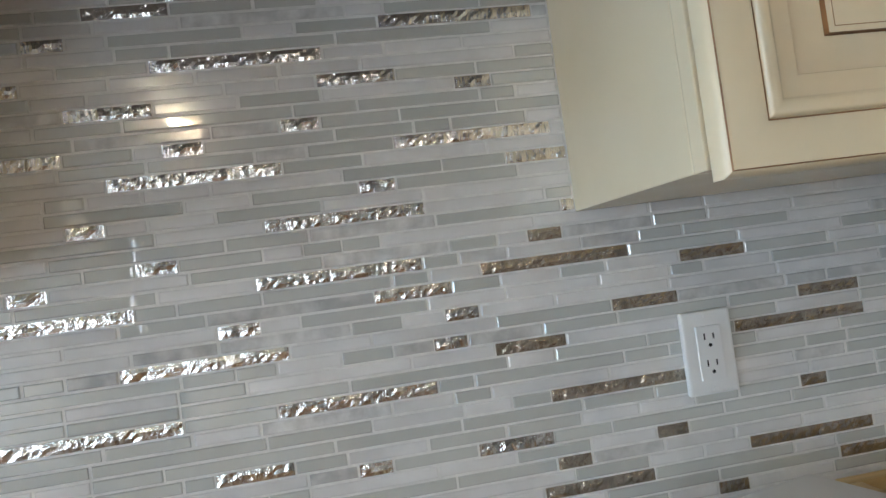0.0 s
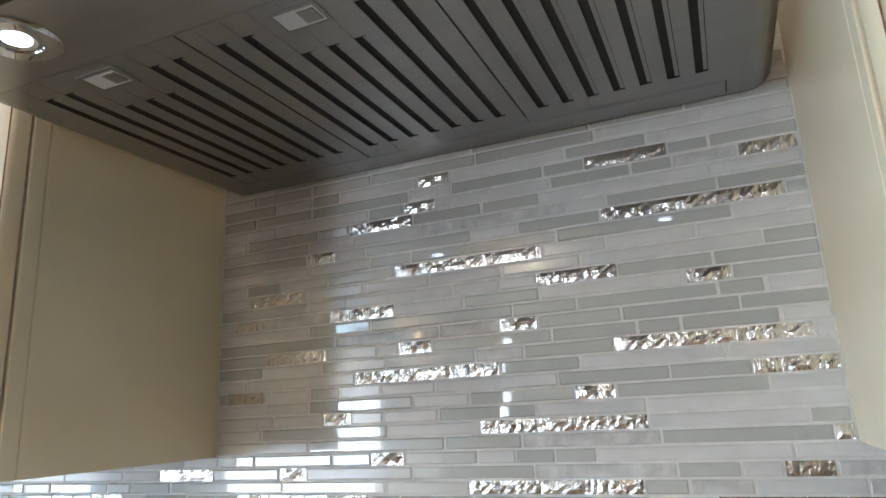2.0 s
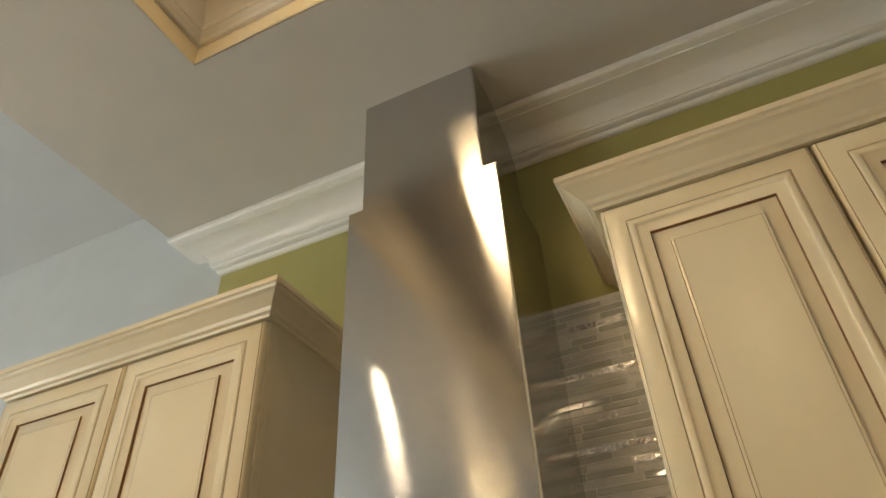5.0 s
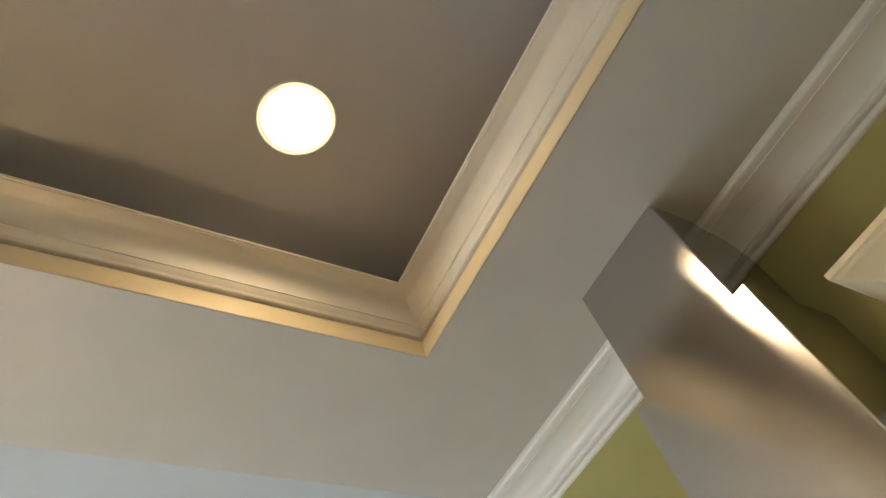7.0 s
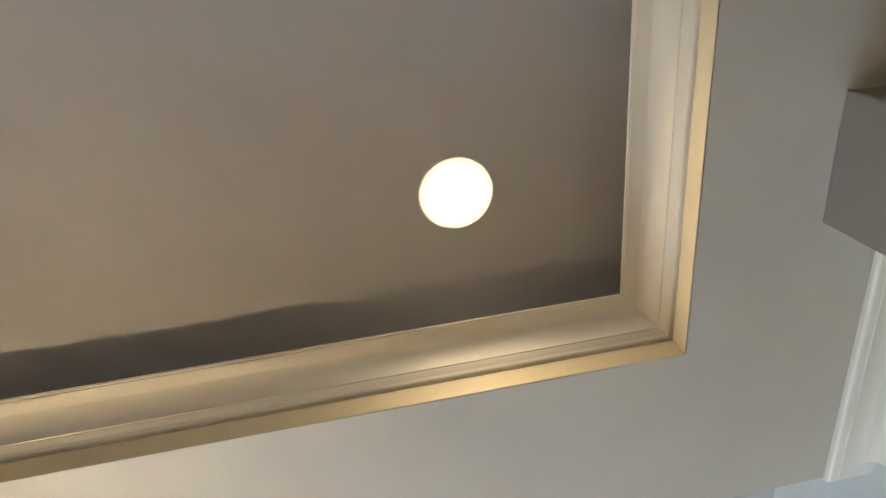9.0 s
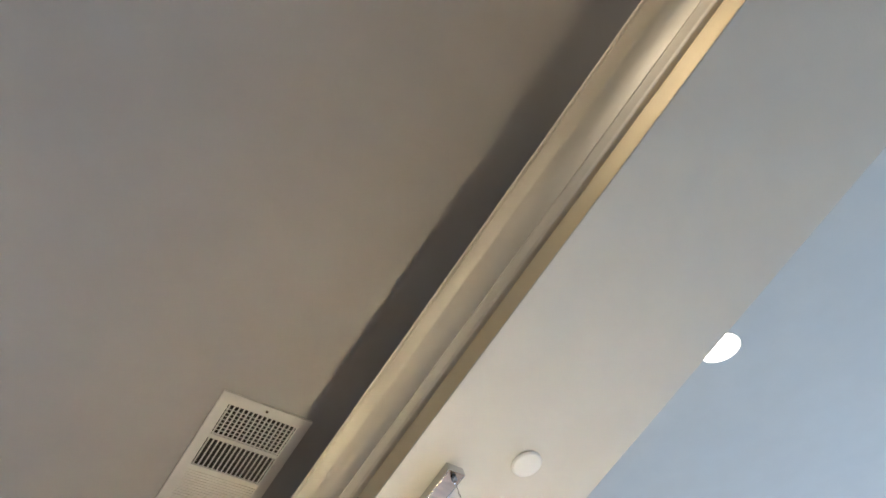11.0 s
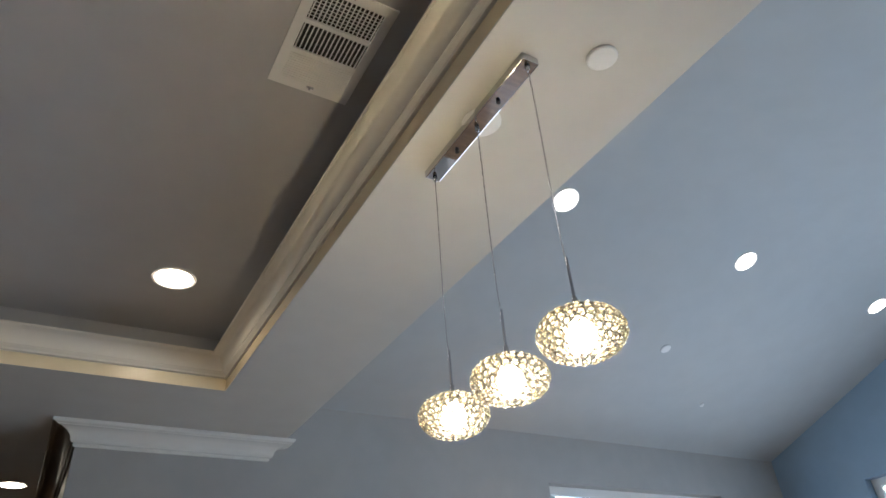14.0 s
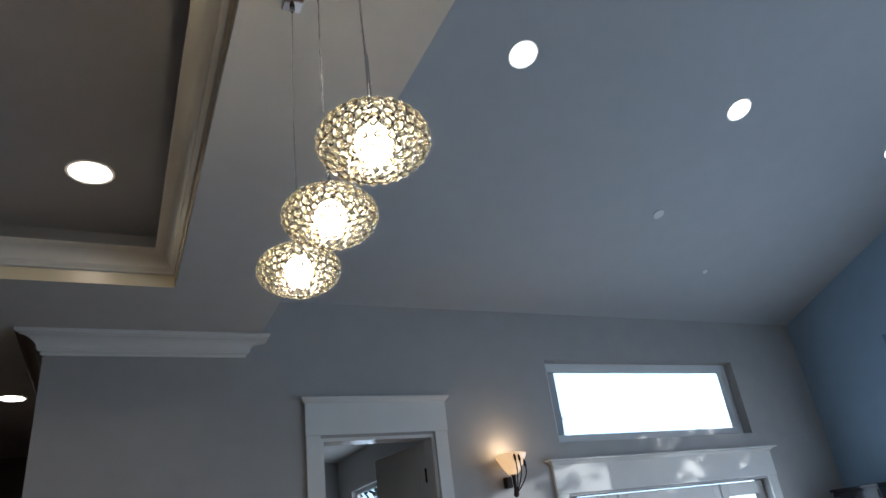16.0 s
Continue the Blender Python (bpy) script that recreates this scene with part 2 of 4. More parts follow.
def loft(loops, closed_loop=True, cap=False):
    """Join loops of points, one after another, with quads."""
    bm = bmesh.new()
    rings = [[bm.verts.new(p) for p in loop] for loop in loops]
    for a, b in zip(rings, rings[1:]):
        n = len(a)
        for k in range(n if closed_loop else n - 1):
            bm.faces.new((a[k], a[(k + 1) % n], b[(k + 1) % n], b[k]))
    if cap:
        bm.faces.new(rings[0])
        bm.faces.new(rings[-1])
    return bm


def holed_wall(axis, at, thick, u0, u1, z0, z1, holes):
    """A wall of real thickness across x or y, with openings (u0, u1, z0, z1) right through it."""
    bm = bmesh.new()
    us = sorted({u0, u1, *[h[0] for h in holes], *[h[1] for h in holes]})
    zs = sorted({z0, z1, *[h[2] for h in holes], *[h[3] for h in holes]})
    for a, b in zip(us, us[1:]):
        run = None
        for c, d in zip(zs, zs[1:]):
            mid = ((a + b) / 2, (c + d) / 2)
            if any(h[0] < mid[0] < h[1] and h[2] < mid[1] < h[3] for h in holes):
                if run:
                    _wall_box(bm, axis, at, thick, a, b, *run)
                run = None
            else:
                run = (run[0] if run else c, d)
        if run:
            _wall_box(bm, axis, at, thick, a, b, *run)
    bmesh.ops.remove_doubles(bm, verts=bm.verts, dist=1e-5)
    return bm


def _wall_box(bm, axis, at, thick, a, b, c, d):
    if axis == "y":
        add_box(bm, (a, at, c), (b, at + thick, d))
    else:
        add_box(bm, (at, a, c), (at + thick, b, d))


def structure(name, bm, mat, label, smooth=False):
    return tagged(mesh_object(name, bm, mat, None, "", smooth), label, "building part", kind="structure")


# ---- large structure ----
structure("floor", box((WEST - 0.15, -9.2, -0.1), (EAST + 0.15, 0.15, 0)), FLOORM, "dark brown wooden plank floor")
structure("wall_north", box((-0.888, 0, 0), (EAST, 0.15, SLAB)), GREEN, "olive green painted kitchen wall behind the range")
structure("wall_north_living", box((WEST, 0, 0), (-0.888, 0.15, 4.5)), PALE, "pale grey blue painted living room wall")
# the east side is unknown; an unseen wall is added to close the room
structure("wall_east", box((EAST, -9.2, 0), (EAST + 0.15, 0.15, SLAB)), GREYW, "grey wall added to close the unseen side of the kitchen")
structure("wall_entry", holed_wall("y", FAR - 0.14, 0.14, WEST - 0.15, 0.142, 0, 4.5,
          [(-2.169, -1.395, 0, 2.405), (-5.15, -3.14, 0, 1.94), (-5.138, -3.155, 2.305, 2.923)]), GREYW, "grey painted entry wall with door and window openings")
structure("wall_west", holed_wall("x", WEST - 0.15, 0.15, FAR, 0.0, 0, 4.5,
          [(-4.70, -3.715, 2.265, 2.925), (-3.466, -2.48, 2.265, 2.925), (-4.66, -3.755, 0.6, 1.94), (-3.426, -2.52, 0.6, 1.94), (-2.2, -0.45, 0.05, 2.0)]), BLUEW, "slate blue painted living room side wall")
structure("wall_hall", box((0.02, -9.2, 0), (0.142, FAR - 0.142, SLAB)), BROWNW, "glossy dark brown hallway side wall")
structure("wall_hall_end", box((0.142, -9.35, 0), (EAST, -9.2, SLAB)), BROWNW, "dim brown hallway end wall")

# kitchen ceiling round the tray
bm = bmesh.new()
add_box(bm, (EDGE, TY1, SOFFIT), (EAST, 0, SLAB))
add_box(bm, (EDGE, FAR, SOFFIT), (EAST, TY0, SLAB))
add_box(bm, (EDGE, TY0, SOFFIT), (TX0, TY1, SLAB))
add_box(bm, (TX1, TY0, SOFFIT), (EAST, TY1, SLAB))
add_box(bm, (0.142, -9.2, SOFFIT), (EAST, FAR, SLAB))
structure("ceiling", bm, CEIL, "warm white flat kitchen ceiling around a tray")
bm = box((EDGE + 0.02, TY0 - 0.12, TRAY_Z), (TX1 + 0.12, TY1 + 0.12, TRAY_Z + 0.1))
structure("ceiling_tray", bm, TRAYP, "taupe grey recessed tray ceiling")
bm = bmesh.new()
g = 0.07
add_box(bm, (TX0 - g - 0.05, TY0 - g, SLAB), (TX0 - g, TY1 + g, TRAY_Z))
add_box(bm, (TX1 + g, TY0 - g, SLAB), (TX1 + g + 0.05, TY1 + g, TRAY_Z))
add_box(bm, (TX0 - g, TY1 + g, SLAB), (TX1 + g, TY1 + g + 0.05, TRAY_Z))
add_box(bm, (TX0 - g, TY0 - g - 0.05, SLAB), (TX1 + g, TY0 - g, TRAY_Z))
structure("wall_tray", bm, TRAYP, "taupe grey upright sides of the tray")
structure("wall_over_soffit", box((EDGE, FAR, SLAB), (EDGE + 0.02, 0, 4.5)), PALE, "pale wall above the edge of the kitchen ceiling")
vx0, vx1, s = WEST, EDGE, 0.12
under_line = [(FAR, EAVE_Z)]
for k in range(15):     # the ridge is rounded off
    u = k / 14
    a, b, c = (RIDGE_Y - 0.38, RIDGE_Z - 0.38 * (RIDGE_Z - EAVE_Z) / (RIDGE_Y - FAR)), (RIDGE_Y, RIDGE_Z), (RIDGE_Y + 0.38, RIDGE_Z - 0.38 * (RIDGE_Z - EAVE_Z - 0.06) / -RIDGE_Y)
    under_line.append(tuple((1 - u) ** 2 * p + 2 * u * (1 - u) * q + u * u * r for p, q, r in zip(a, b, c)))
under_line.append((0.0, EAVE_Z + 0.06))
section = under_line + [(y, z + s) for y, z in reversed(under_line)]
bm = loft([[(x, y, z) for y, z in section] for x in (vx0, vx1)], cap=True)
structure("ceiling_vault", bm, VAULT, "pale blue white vaulted living room ceiling")
# unseen slab added over all ceilings to block light from above
structure("unseen_cover", box((WEST - 0.3, -9.5, 4.502), (EAST + 0.3, 0.3, 4.58)), GREYW, "plain unseen slab added above the rooms to keep sky light out")

# crown mouldings
def cove(d0, z0, d1, z1, n=10):
    """A hollow quarter curve that starts upright and ends level."""
    return [(d0 + (d1 - d0) * (1 - math.cos(math.pi / 2 * k / n)), z0 + (z1 - z0) * math.sin(math.pi / 2 * k / n)) for k in range(n + 1)]


def bead(d0, z0, d1, z1, n=5):
    """A swelling quarter curve that starts level and ends upright."""
    return [(d0 + (d1 - d0) * math.sin(math.pi / 2 * k / n), z0 + (z1 - z0) * (1 - math.cos(math.pi / 2 * k / n))) for k in range(n + 1)]


CROWN = [(0.0, -0.118)] + bead(0.004, -0.118, 0.013, -0.108) + [(0.013, -0.103), (0.009, -0.1015), (0.009, -0.099)] + bead(0.018, -0.0985, 0.027, -0.090) + [(0.030, -0.089)] + cove(0.030, -0.086, 0.102, -0.030) + [(0.103, -0.0265), (0.109, -0.026)] + bead(0.114, -0.024, 0.126, -0.012) + [(0.126, -0.002), (0.0, -0.002)]
CROWN = [(d * 1.09, z) for d, z in CROWN]
rows = [[(EAST, -d, SOFFIT + z), (-0.884 - d, -d, SOFFIT + z), (-0.884 - d, 0.0, SOFFIT + z)] for d, z in CROWN]
structure("crown_moulding_range_wall", loft(rows, False), TRIM, "white painted crown moulding on the range wall", True)
rows = [[(-0.932 - d, FAR, SOFFIT + z), (-0.932 - d, FAR + d, SOFFIT + z), (0.142 + d, FAR + d, SOFFIT + z)] for d, z in CROWN]
structure("crown_moulding_entry_wall", loft(rows, False), TRIM, "white painted crown moulding on the entry wall", True)
# the hall crown's warm brown reflection is coloured in with the wall's brown
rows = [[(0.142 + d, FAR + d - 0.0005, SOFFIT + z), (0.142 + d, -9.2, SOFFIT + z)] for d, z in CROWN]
structure("crown_moulding_hall", loft(rows, False), BROWNW, "glossy crown moulding along the hallway wall, its warm reflection coloured in as brown", True)
TRAY = [(0.0035, 0.060), (0.001, 0.0615), (0.001, 0.064), (0.007, 0.0645)] + bead(0.008, 0.0645, 0.016, 0.073) + [(0.018, 0.076), (0.028, 0.086), (0.0285, 0.0895), (0.031, 0.090)] + cove(0.031, 0.091, 0.099, 0.158, 14) + [(0.100, 0.160), (0.104, 0.1605), (0.107, 0.164), (0.0, 0.172)]
rows = [[(TX0 + d, TY0 + d, SOFFIT + z), (TX1 - d, TY0 + d, SOFFIT + z), (TX1 - d, TY1 - d, SOFFIT + z), (TX0 + d, TY1 - d, SOFFIT + z)] for d, z in TRAY]
fascia = [[(TX0 + d, TY0 + d, z), (TX1 - d, TY0 + d, z), (TX1 - d, TY1 - d, z), (TX0 + d, TY1 - d, z)] for d, z in ((0.004, SOFFIT - 0.0015), (0.004, SOFFIT + 0.061))]
# warm light of the tray lamps is put into this band's cream colour
structure("tray_fascia", loft(fascia), CREAM, "upright band below the tray moulding, warm lamplight put into its cream colour")
structure("tray_crown_moulding", loft(rows), TRAYTRIM, "white crown moulding round the tray opening, tinted with the lamps' warmth", True)

# ---- wall cabinets ----
def door_panel(x0, x1, z0, z1, y, insets, parent):
    """A raised panel door facing -y: frame, glaze lines in its grooves and a raised centre panel."""
    def ring(d, depth):
        return [(x0 + d, y - depth, z0 + d), (x1 - d, y - depth, z0 + d), (x1 - d, y - depth, z1 - d), (x0 + d, y - depth, z1 - d)]
    a, b, c = insets
    door = part("door", loft([ring(0, 0), ring(0, 0.014), ring(0.003, 0.018), ring(0.006, 0.020), ring(a - 0.006, 0.020), ring(a - 0.005, 0.0185)]
                             + [ring(a - 0.005 + 0.007 * (1 - math.cos(q)), 0.0185 + 0.0045 * math.sin(q)) for q in (0.5, 1.1, 1.6, 2.1, 2.6)]
                             + [ring(a + 0.009 + (b - a - 0.011) * q, 0.0195 - 0.0045 * q ** 0.7) for q in (0.0, 0.12, 0.3, 0.5, 0.75, 1.0)] + [ring(b - 0.0008, 0.0146)]), CREAM, parent, "", True)
    part("glaze_line", loft([ring(a - 0.0068, 0.0203), ring(a - 0.0057, 0.0203)]), GLAZE, door, "thin brown glaze line")
    part("glaze_line", loft([ring(b - 0.0008, 0.0146), ring(b - 0.0002, 0.0082), ring(b + 0.0010, 0.0081)]), GLAZE, door, "brown glaze in the step of the frame")
    bm = loft([ring(b + 0.0010, 0.0081), ring(b + 0.004, 0.0084), ring(c - 0.018, 0.0098), ring(c - 0.009, 0.0117), ring(c - 0.003, 0.0136), ring(c - 0.0012, 0.0140)])
    part("panel_bevel", bm, CREAM, door, "sloped cream margin of the panel", True)
    bm = loft([ring(c, 0.0185), ring(c + 0.0015, 0.0192), ring(c + 0.006, 0.0195)])
    bm.verts.ensure_lookup_table()
    bm.faces.new(bm.verts[-4:])
    part("centre_panel", bm, CREAM, door, "raised cream centre panel", True)
    part("glaze_line", loft([ring(c - 0.0012, 0.0140), ring(c - 0.0006, 0.0142), ring(c, 0.0185)]), GLAZE, door, "brown glaze round the raised panel")
    part("glaze_line", loft([ring(c + 0.0045, 0.01965), ring(c + 0.0052, 0.0197)]), GLAZE, door, "faint brown glaze line")
    part("glaze_line", loft([ring(0.0048, 0.0192), ring(0.0058, 0.0203)]), GLAZE, door, "thin brown glaze line")
    return door


def wall_cabinet(x0, x1, edges, z0, z1, insets, label):
    cab = base("wall_cabinet", label, "cabinet", "cream wall cabinets")
    part("body", box((x0, -0.289, z0), (x1, -0.001, z1), 0.0015), CREAM, cab)
    part("face_frame", box((x0, -0.309, z0), (x1, -0.2895, z1), 0.0015), CREAM, cab)
    for a, b in edges:
        door_panel(a, b, z0 - 0.010, z1 - 0.006, -0.311, insets, cab)
    return cab


wall_cabinet(-1.226, -GAP, [(-1.224, -0.801), (-0.795, -GAP - 0.003)], 1.372, 2.416, (0.048, 0.077, 0.108), "cream glazed double door wall cabinet beside the hood")
wall_cabinet(GAP, 1.126, [(GAP + 0.003, 0.746), (0.752, 1.124)], 1.372, 2.416, (0.047, 0.076, 0.105), "cream glazed double door wall cabinet above the outlet")
wall_cabinet(1.130, 1.876, [(1.132, 1.500), (1.506, 1.874)], 1.372, 2.416, (0.047, 0.076, 0.105), "cream glazed double door wall cabinet further along the wall")

CABCROWN = [(d * 1.18, h * 1.12) for d, h in [(-0.002, 0.0), (0.006, 0.0), (0.008, 0.006), (0.014, 0.009), (0.018, 0.016), (0.026, 0.024), (0.037, 0.034), (0.044, 0.038), (0.046, 0.044), (0.051, 0.046), (0.051, 0.057), (-0.03, 0.057)]]


def cabinet_crown(x0, x1, z, y, left, right, label):
    rows = []
    for d, h in CABCROWN:
        pts = []
        a, b = x0 - (d if left else 0), x1 + (d if right else 0)
        if left:
            pts.append((a, -0.004, z + h))
        pts += [(a, y - d, z + h), (b, y - d, z + h)]
        if right:
            pts.append((b, -0.004, z + h))
        rows.append(pts)
    c = base("cabinet_crown", label, "moulding", "cabinet crowns")
    part("moulding", loft(rows, False), CREAM, c)
    part("top_board", box((x0, y, z + 0.02), (x1, -0.012, z + 0.044)), CREAM, c)


cabinet_crown(-1.226, -GAP, 2.4165, -0.322, True, True, "cream crown moulding on top of the wall cabinet")
cabinet_crown(GAP, 1.876, 2.4165, -0.322, True, False, "long cream crown moulding on top of the wall cabinets")

# ---- base cabinets, counter and what stands on it ----
for x0, x1 in ((-1.272, -0.384), (0.384, 1.916)):
    cab = base("base_cabinet", "cream base cabinet under the stone counter", "cabinet")
    part("body", box((x0, -0.60, 0.10), (x1, -0.012, 0.872), 0.002), CREAM, cab)
    part("toe_kick", box((x0, -0.53, 0.0), (x1, -0.02, 0.0995)), CREAM, cab)
    n = 2 if x0 < 0 else 4
    for k in range(n):
        a, b = x0 + (x1 - x0) * k / n, x0 + (x1 - x0) * (k + 1) / n
        door_panel(a + 0.004, b - 0.004, 0.13, 0.86, -0.601, (0.047, 0.078, 0.110), cab)
    top = base("counter_top", "polished brown stone counter slab", "counter")
    part("slab", box((x0 - (0.02 if x0 < 0 else 0), -0.635, 0.8725), (x1, -0.012, 0.912), 0.006), COUNTER, top)

carton = base("carton", "pale grey carton standing on the counter", "carton", at=(0.479, -0.227, 0.9125))
bm = box((-0.13, -0.10, 0), (0.13, 0.10, 0.126), 0.003)
part("body", bm, GREYBOX, carton)
part("flap", box((-0.13, -0.10, 0.1262), (0.13, -0.001, 0.1275)), GREYBOX, carton)
carton.rotation_euler = (0, 0, radians(15))
block = base("wooden_tray", "tan wooden tray propped beside the carton", "tray", at=(0.82, -0.16, 0.9125))
part("base_board", box((-0.16, -0.13, 0), (0.16, 0.13, 0.02), 0.003), TANWOOD, block)
for a, b in (((-0.16, 0.11, 0.0205), (0.16, 0.13, 0.085)), ((-0.16, -0.13, 0.0205), (0.16, -0.11, 0.075)), ((-0.16, -0.1095, 0.0205), (-0.14, 0.1095, 0.085)), ((0.14, -0.1095, 0.0205), (0.16, 0.1095, 0.085))):
    part("side_board", box(a, b, 0.003), TANWOOD, block)

# ---- duplex outlet ----
outlet = base("power_outlet", "white duplex power outlet on the mosaic wall", "outlet", at=(0.524, -0.0165, 1.1765))
bm = box((-0.033, -0.006, -0.052), (0.033, 0.004, 0.052), 0.003)
part("cover_plate", bm, WHITEP, outlet)
recep = part("receptacle", box((-0.0165, -0.0085, -0.0335), (0.0165, -0.004, 0.0335), 0.001), WHITEP, outlet)
for zz in (0.0165, -0.0165):
    for xx, h in ((-0.0065, 0.008), (0.0055, 0.007)):
        part("slot", box((xx - 0.001, -0.0088, zz + 0.003 - h / 2 + 0.001), (xx + 0.001, -0.0082, zz + 0.003 + h / 2 + 0.001)), DARK, recep)
    part("slot", add_tube(bmesh.new(), (0, -0.0088, zz - 0.007), (0, -0.0082, zz - 0.007), 0.0024), DARK, recep)
for zz in (0.0455, -0.0455):
    part("screw", add_tube(bmesh.new(), (0, -0.0068, zz), (0, -0.0058, zz), 0.003), WHITEP, outlet)

# ---- range hood ----
hood = base("range_hood", "stainless range hood with a black glass control front", "range hood")
HX, HF, HB = 0.366, -0.477, -0.012
HR = 0.0330          # half the height of the rounded body
def hood_z(y):
    return 1.763 + 0.0055 * (y - HF) / (HB - HF)
def stadium(hx, r, y, zc, n=14):
    pts = [(hx - r + r * math.cos(a), y, zc + r * math.sin(a)) for a in [math.pi / 2 - math.pi * k / n for k in range(n + 1)]]
    pts += [(-hx + r + r * math.cos(a), y, zc + r * math.sin(a)) for a in [-math.pi / 2 - math.pi * k / n for k in range(n + 1)]]
    return pts
part("body", loft([stadium(HX, HR, HF, hood_z(HF)), stadium(HX, HR - 0.0055, HB, hood_z(HB))], cap=True), HOODST, hood, "brushed stainless body with rounded ends")
fp = part("front_panel", loft([stadium(HX, 0.0355, HF - 0.0005, hood_z(HF)), stadium(HX + 0.001, 0.0365, HF - 0.002, hood_z(HF)), stadium(HX + 0.001, 0.0365, HF - 0.006, hood_z(HF)), stadium(HX - 0.001, 0.0350, HF - 0.008, hood_z(HF))], cap=True), BLACKG, hood, "glossy black glass control panel")
# the glass leans forward a little at its top
for v in fp.data.vertices:
    v.co.y -= 0.019 * (v.co.z - hood_z(HF))
yF = HF - 0.0086
for k in range(17):
    x = -0.073 + k * 0.0088
    part("slider_mark", box((x - 0.0006, yF - 0.0002, 1.7455), (x + 0.0006, yF + 0.0002, 1.7530)), MARK, fp)
part("minus_mark", box((-0.085, yF - 0.0002, 1.7487), (-0.080, yF + 0.0002, 1.7495)), MARK, fp)
bm = box((0.078, yF - 0.0002, 1.7487), (0.086, yF + 0.0002, 1.7496))
add_box(bm, (0.0815, yF - 0.0003, 1.7452), (0.0825, yF + 0.0001, 1.7532))
part("plus_mark", bm, MARK, fp)
def ring_mark(x, z, r, w=0.0007):
    n = 16
    return loft([[(x + q * math.cos(2 * math.pi * k / n), yF, z + q * math.sin(2 * math.pi * k / n)) for k in range(n)] for q in (r - w, r)])
for x, z, r in ((-0.078, 1.7720, 0.0022), (-0.060, 1.7720, 0.0018), (-0.043, 1.7720, 0.0024), (0.040, 1.7725, 0.0018), (0.061, 1.7725, 0.0028), (0.082, 1.7725, 0.0034)):
    part("touch_symbol", ring_mark(x, z, r), MARK, fp)
part("power_stroke", box((0.0816, yF - 0.0002, 1.7735), (0.0824, yF + 0.0002, 1.7775)), MARK, fp)

# underside, in the plane of the body's bottom
tilt = math.atan2(0.011, HB - HF)
def under(x, v, drop):
    """Point of the underside: x across, v metres back from the front, drop metres below it."""
    return Vector((x, HF + v * math.cos(tilt), hood_z(HF) - HR + v * math.sin(tilt) - drop))
def under_slab(bm, x0, x1, v0, v1, top, bottom, mat=0):
    vs = [bm.verts.new(under(x, v, d)) for d in (top, bottom) for x, v in ((x0, v0), (x1, v0), (x1, v1), (x0, v1))]
    for f in ((0, 1, 2, 3), (4, 5, 6, 7), (0, 1, 5, 4), (1, 2, 6, 5), (2, 3, 7, 6), (3, 0, 4, 7)):
        bm.faces.new([vs[i] for i in f]).material_index = mat
SEAM = 0.3175
# no hollow here: a flat dark sheet gives the shade behind the baffles
bm = bmesh.new(); under_slab(bm, -0.314, 0.314, 0.095, 0.405, 0.0002, 0.0006)
part("filter_cavity", bm, DARK, hood, "dark sheet painted as the shade behind the baffles")
bm = bmesh.new(); under_slab(bm, -SEAM + 0.001, SEAM - 0.001, 0.0, 0.0895, 0.0012, 0.0022)
part("underside_plate", bm, HOODST, hood, "brushed stainless lower plate")
bm = bmesh.new(); under_slab(bm, -SEAM + 0.001, SEAM - 0.001, 0.4205, 0.455, 0.0012, 0.0022)
part("underside_plate", bm, HOODST, hood, "brushed stainless rear plate")
PITCH_S, HALF_S = 0.0272, 0.0060
for mid in (-0.2115, 0.001, 0.2135):
    xa, xb = mid - 0.1053, mid + 0.1053
    filt = part("baffle_filter", bmesh.new(), HOODST, hood, "stainless baffle filter with seven long slots")
    bm = bmesh.new()
    xs = xa
    for k in range(-3, 4):
        c = mid + PITCH_S * k
        va, vb = (0.166 if abs(k) < 2 else 0.120), 0.387
        under_slab(bm, xs, c - HALF_S - 0.0001, 0.090, 0.420, 0.0012, 0.0022)
        under_slab(bm, c - HALF_S, c + HALF_S, 0.090, va, 0.0012, 0.0021)
        under_slab(bm, c - HALF_S, c + HALF_S, vb, 0.420, 0.0012, 0.0021)
        xs = c + HALF_S + 0.0001
    under_slab(bm, xs, xb, 0.090, 0.420, 0.0012, 0.0022)
    bmesh.ops.recalc_face_normals(bm, faces=bm.faces)
    bm.to_mesh(filt.data); bm.free()
    for k in range(-3, 4):      # a turned-up lip stands inside each slot
        c = mid + PITCH_S * k
        va = 0.166 if abs(k) < 2 else 0.120
        bm = bmesh.new(); under_slab(bm, c + 0.0016, c + 0.0054, va + 0.003, 0.384, 0.0008, 0.0014)
        part("baffle", bm, HOODST, filt)
    bm = bmesh.new()
    under_slab(bm, mid - 0.023, mid + 0.023, 0.102, 0.106, 0.0022, 0.0032)
    under_slab(bm, mid - 0.023, mid + 0.023, 0.130, 0.134, 0.0022, 0.0032)
    under_slab(bm, mid - 0.023, mid - 0.019, 0.1062, 0.1298, 0.0022, 0.0032)
    under_slab(bm, mid + 0.019, mid + 0.023, 0.1062, 0.1298, 0.0022, 0.0032)
    frame_ = part("latch", bm, HOODST, hood, "square stainless filter latch frame")
    bm = bmesh.new(); under_slab(bm, mid - 0.0188, mid + 0.0188, 0.1064, 0.1296, 0.0022, 0.0027)
    part("latch_plate", bm, LATCHM, frame_, "pale latch plate")
    bm = bmesh.new(); under_slab(bm, mid + 0.002, mid + 0.017, 0.110, 0.126, 0.0027, 0.0037)
    part("latch_tab", bm, HOODST, frame_)
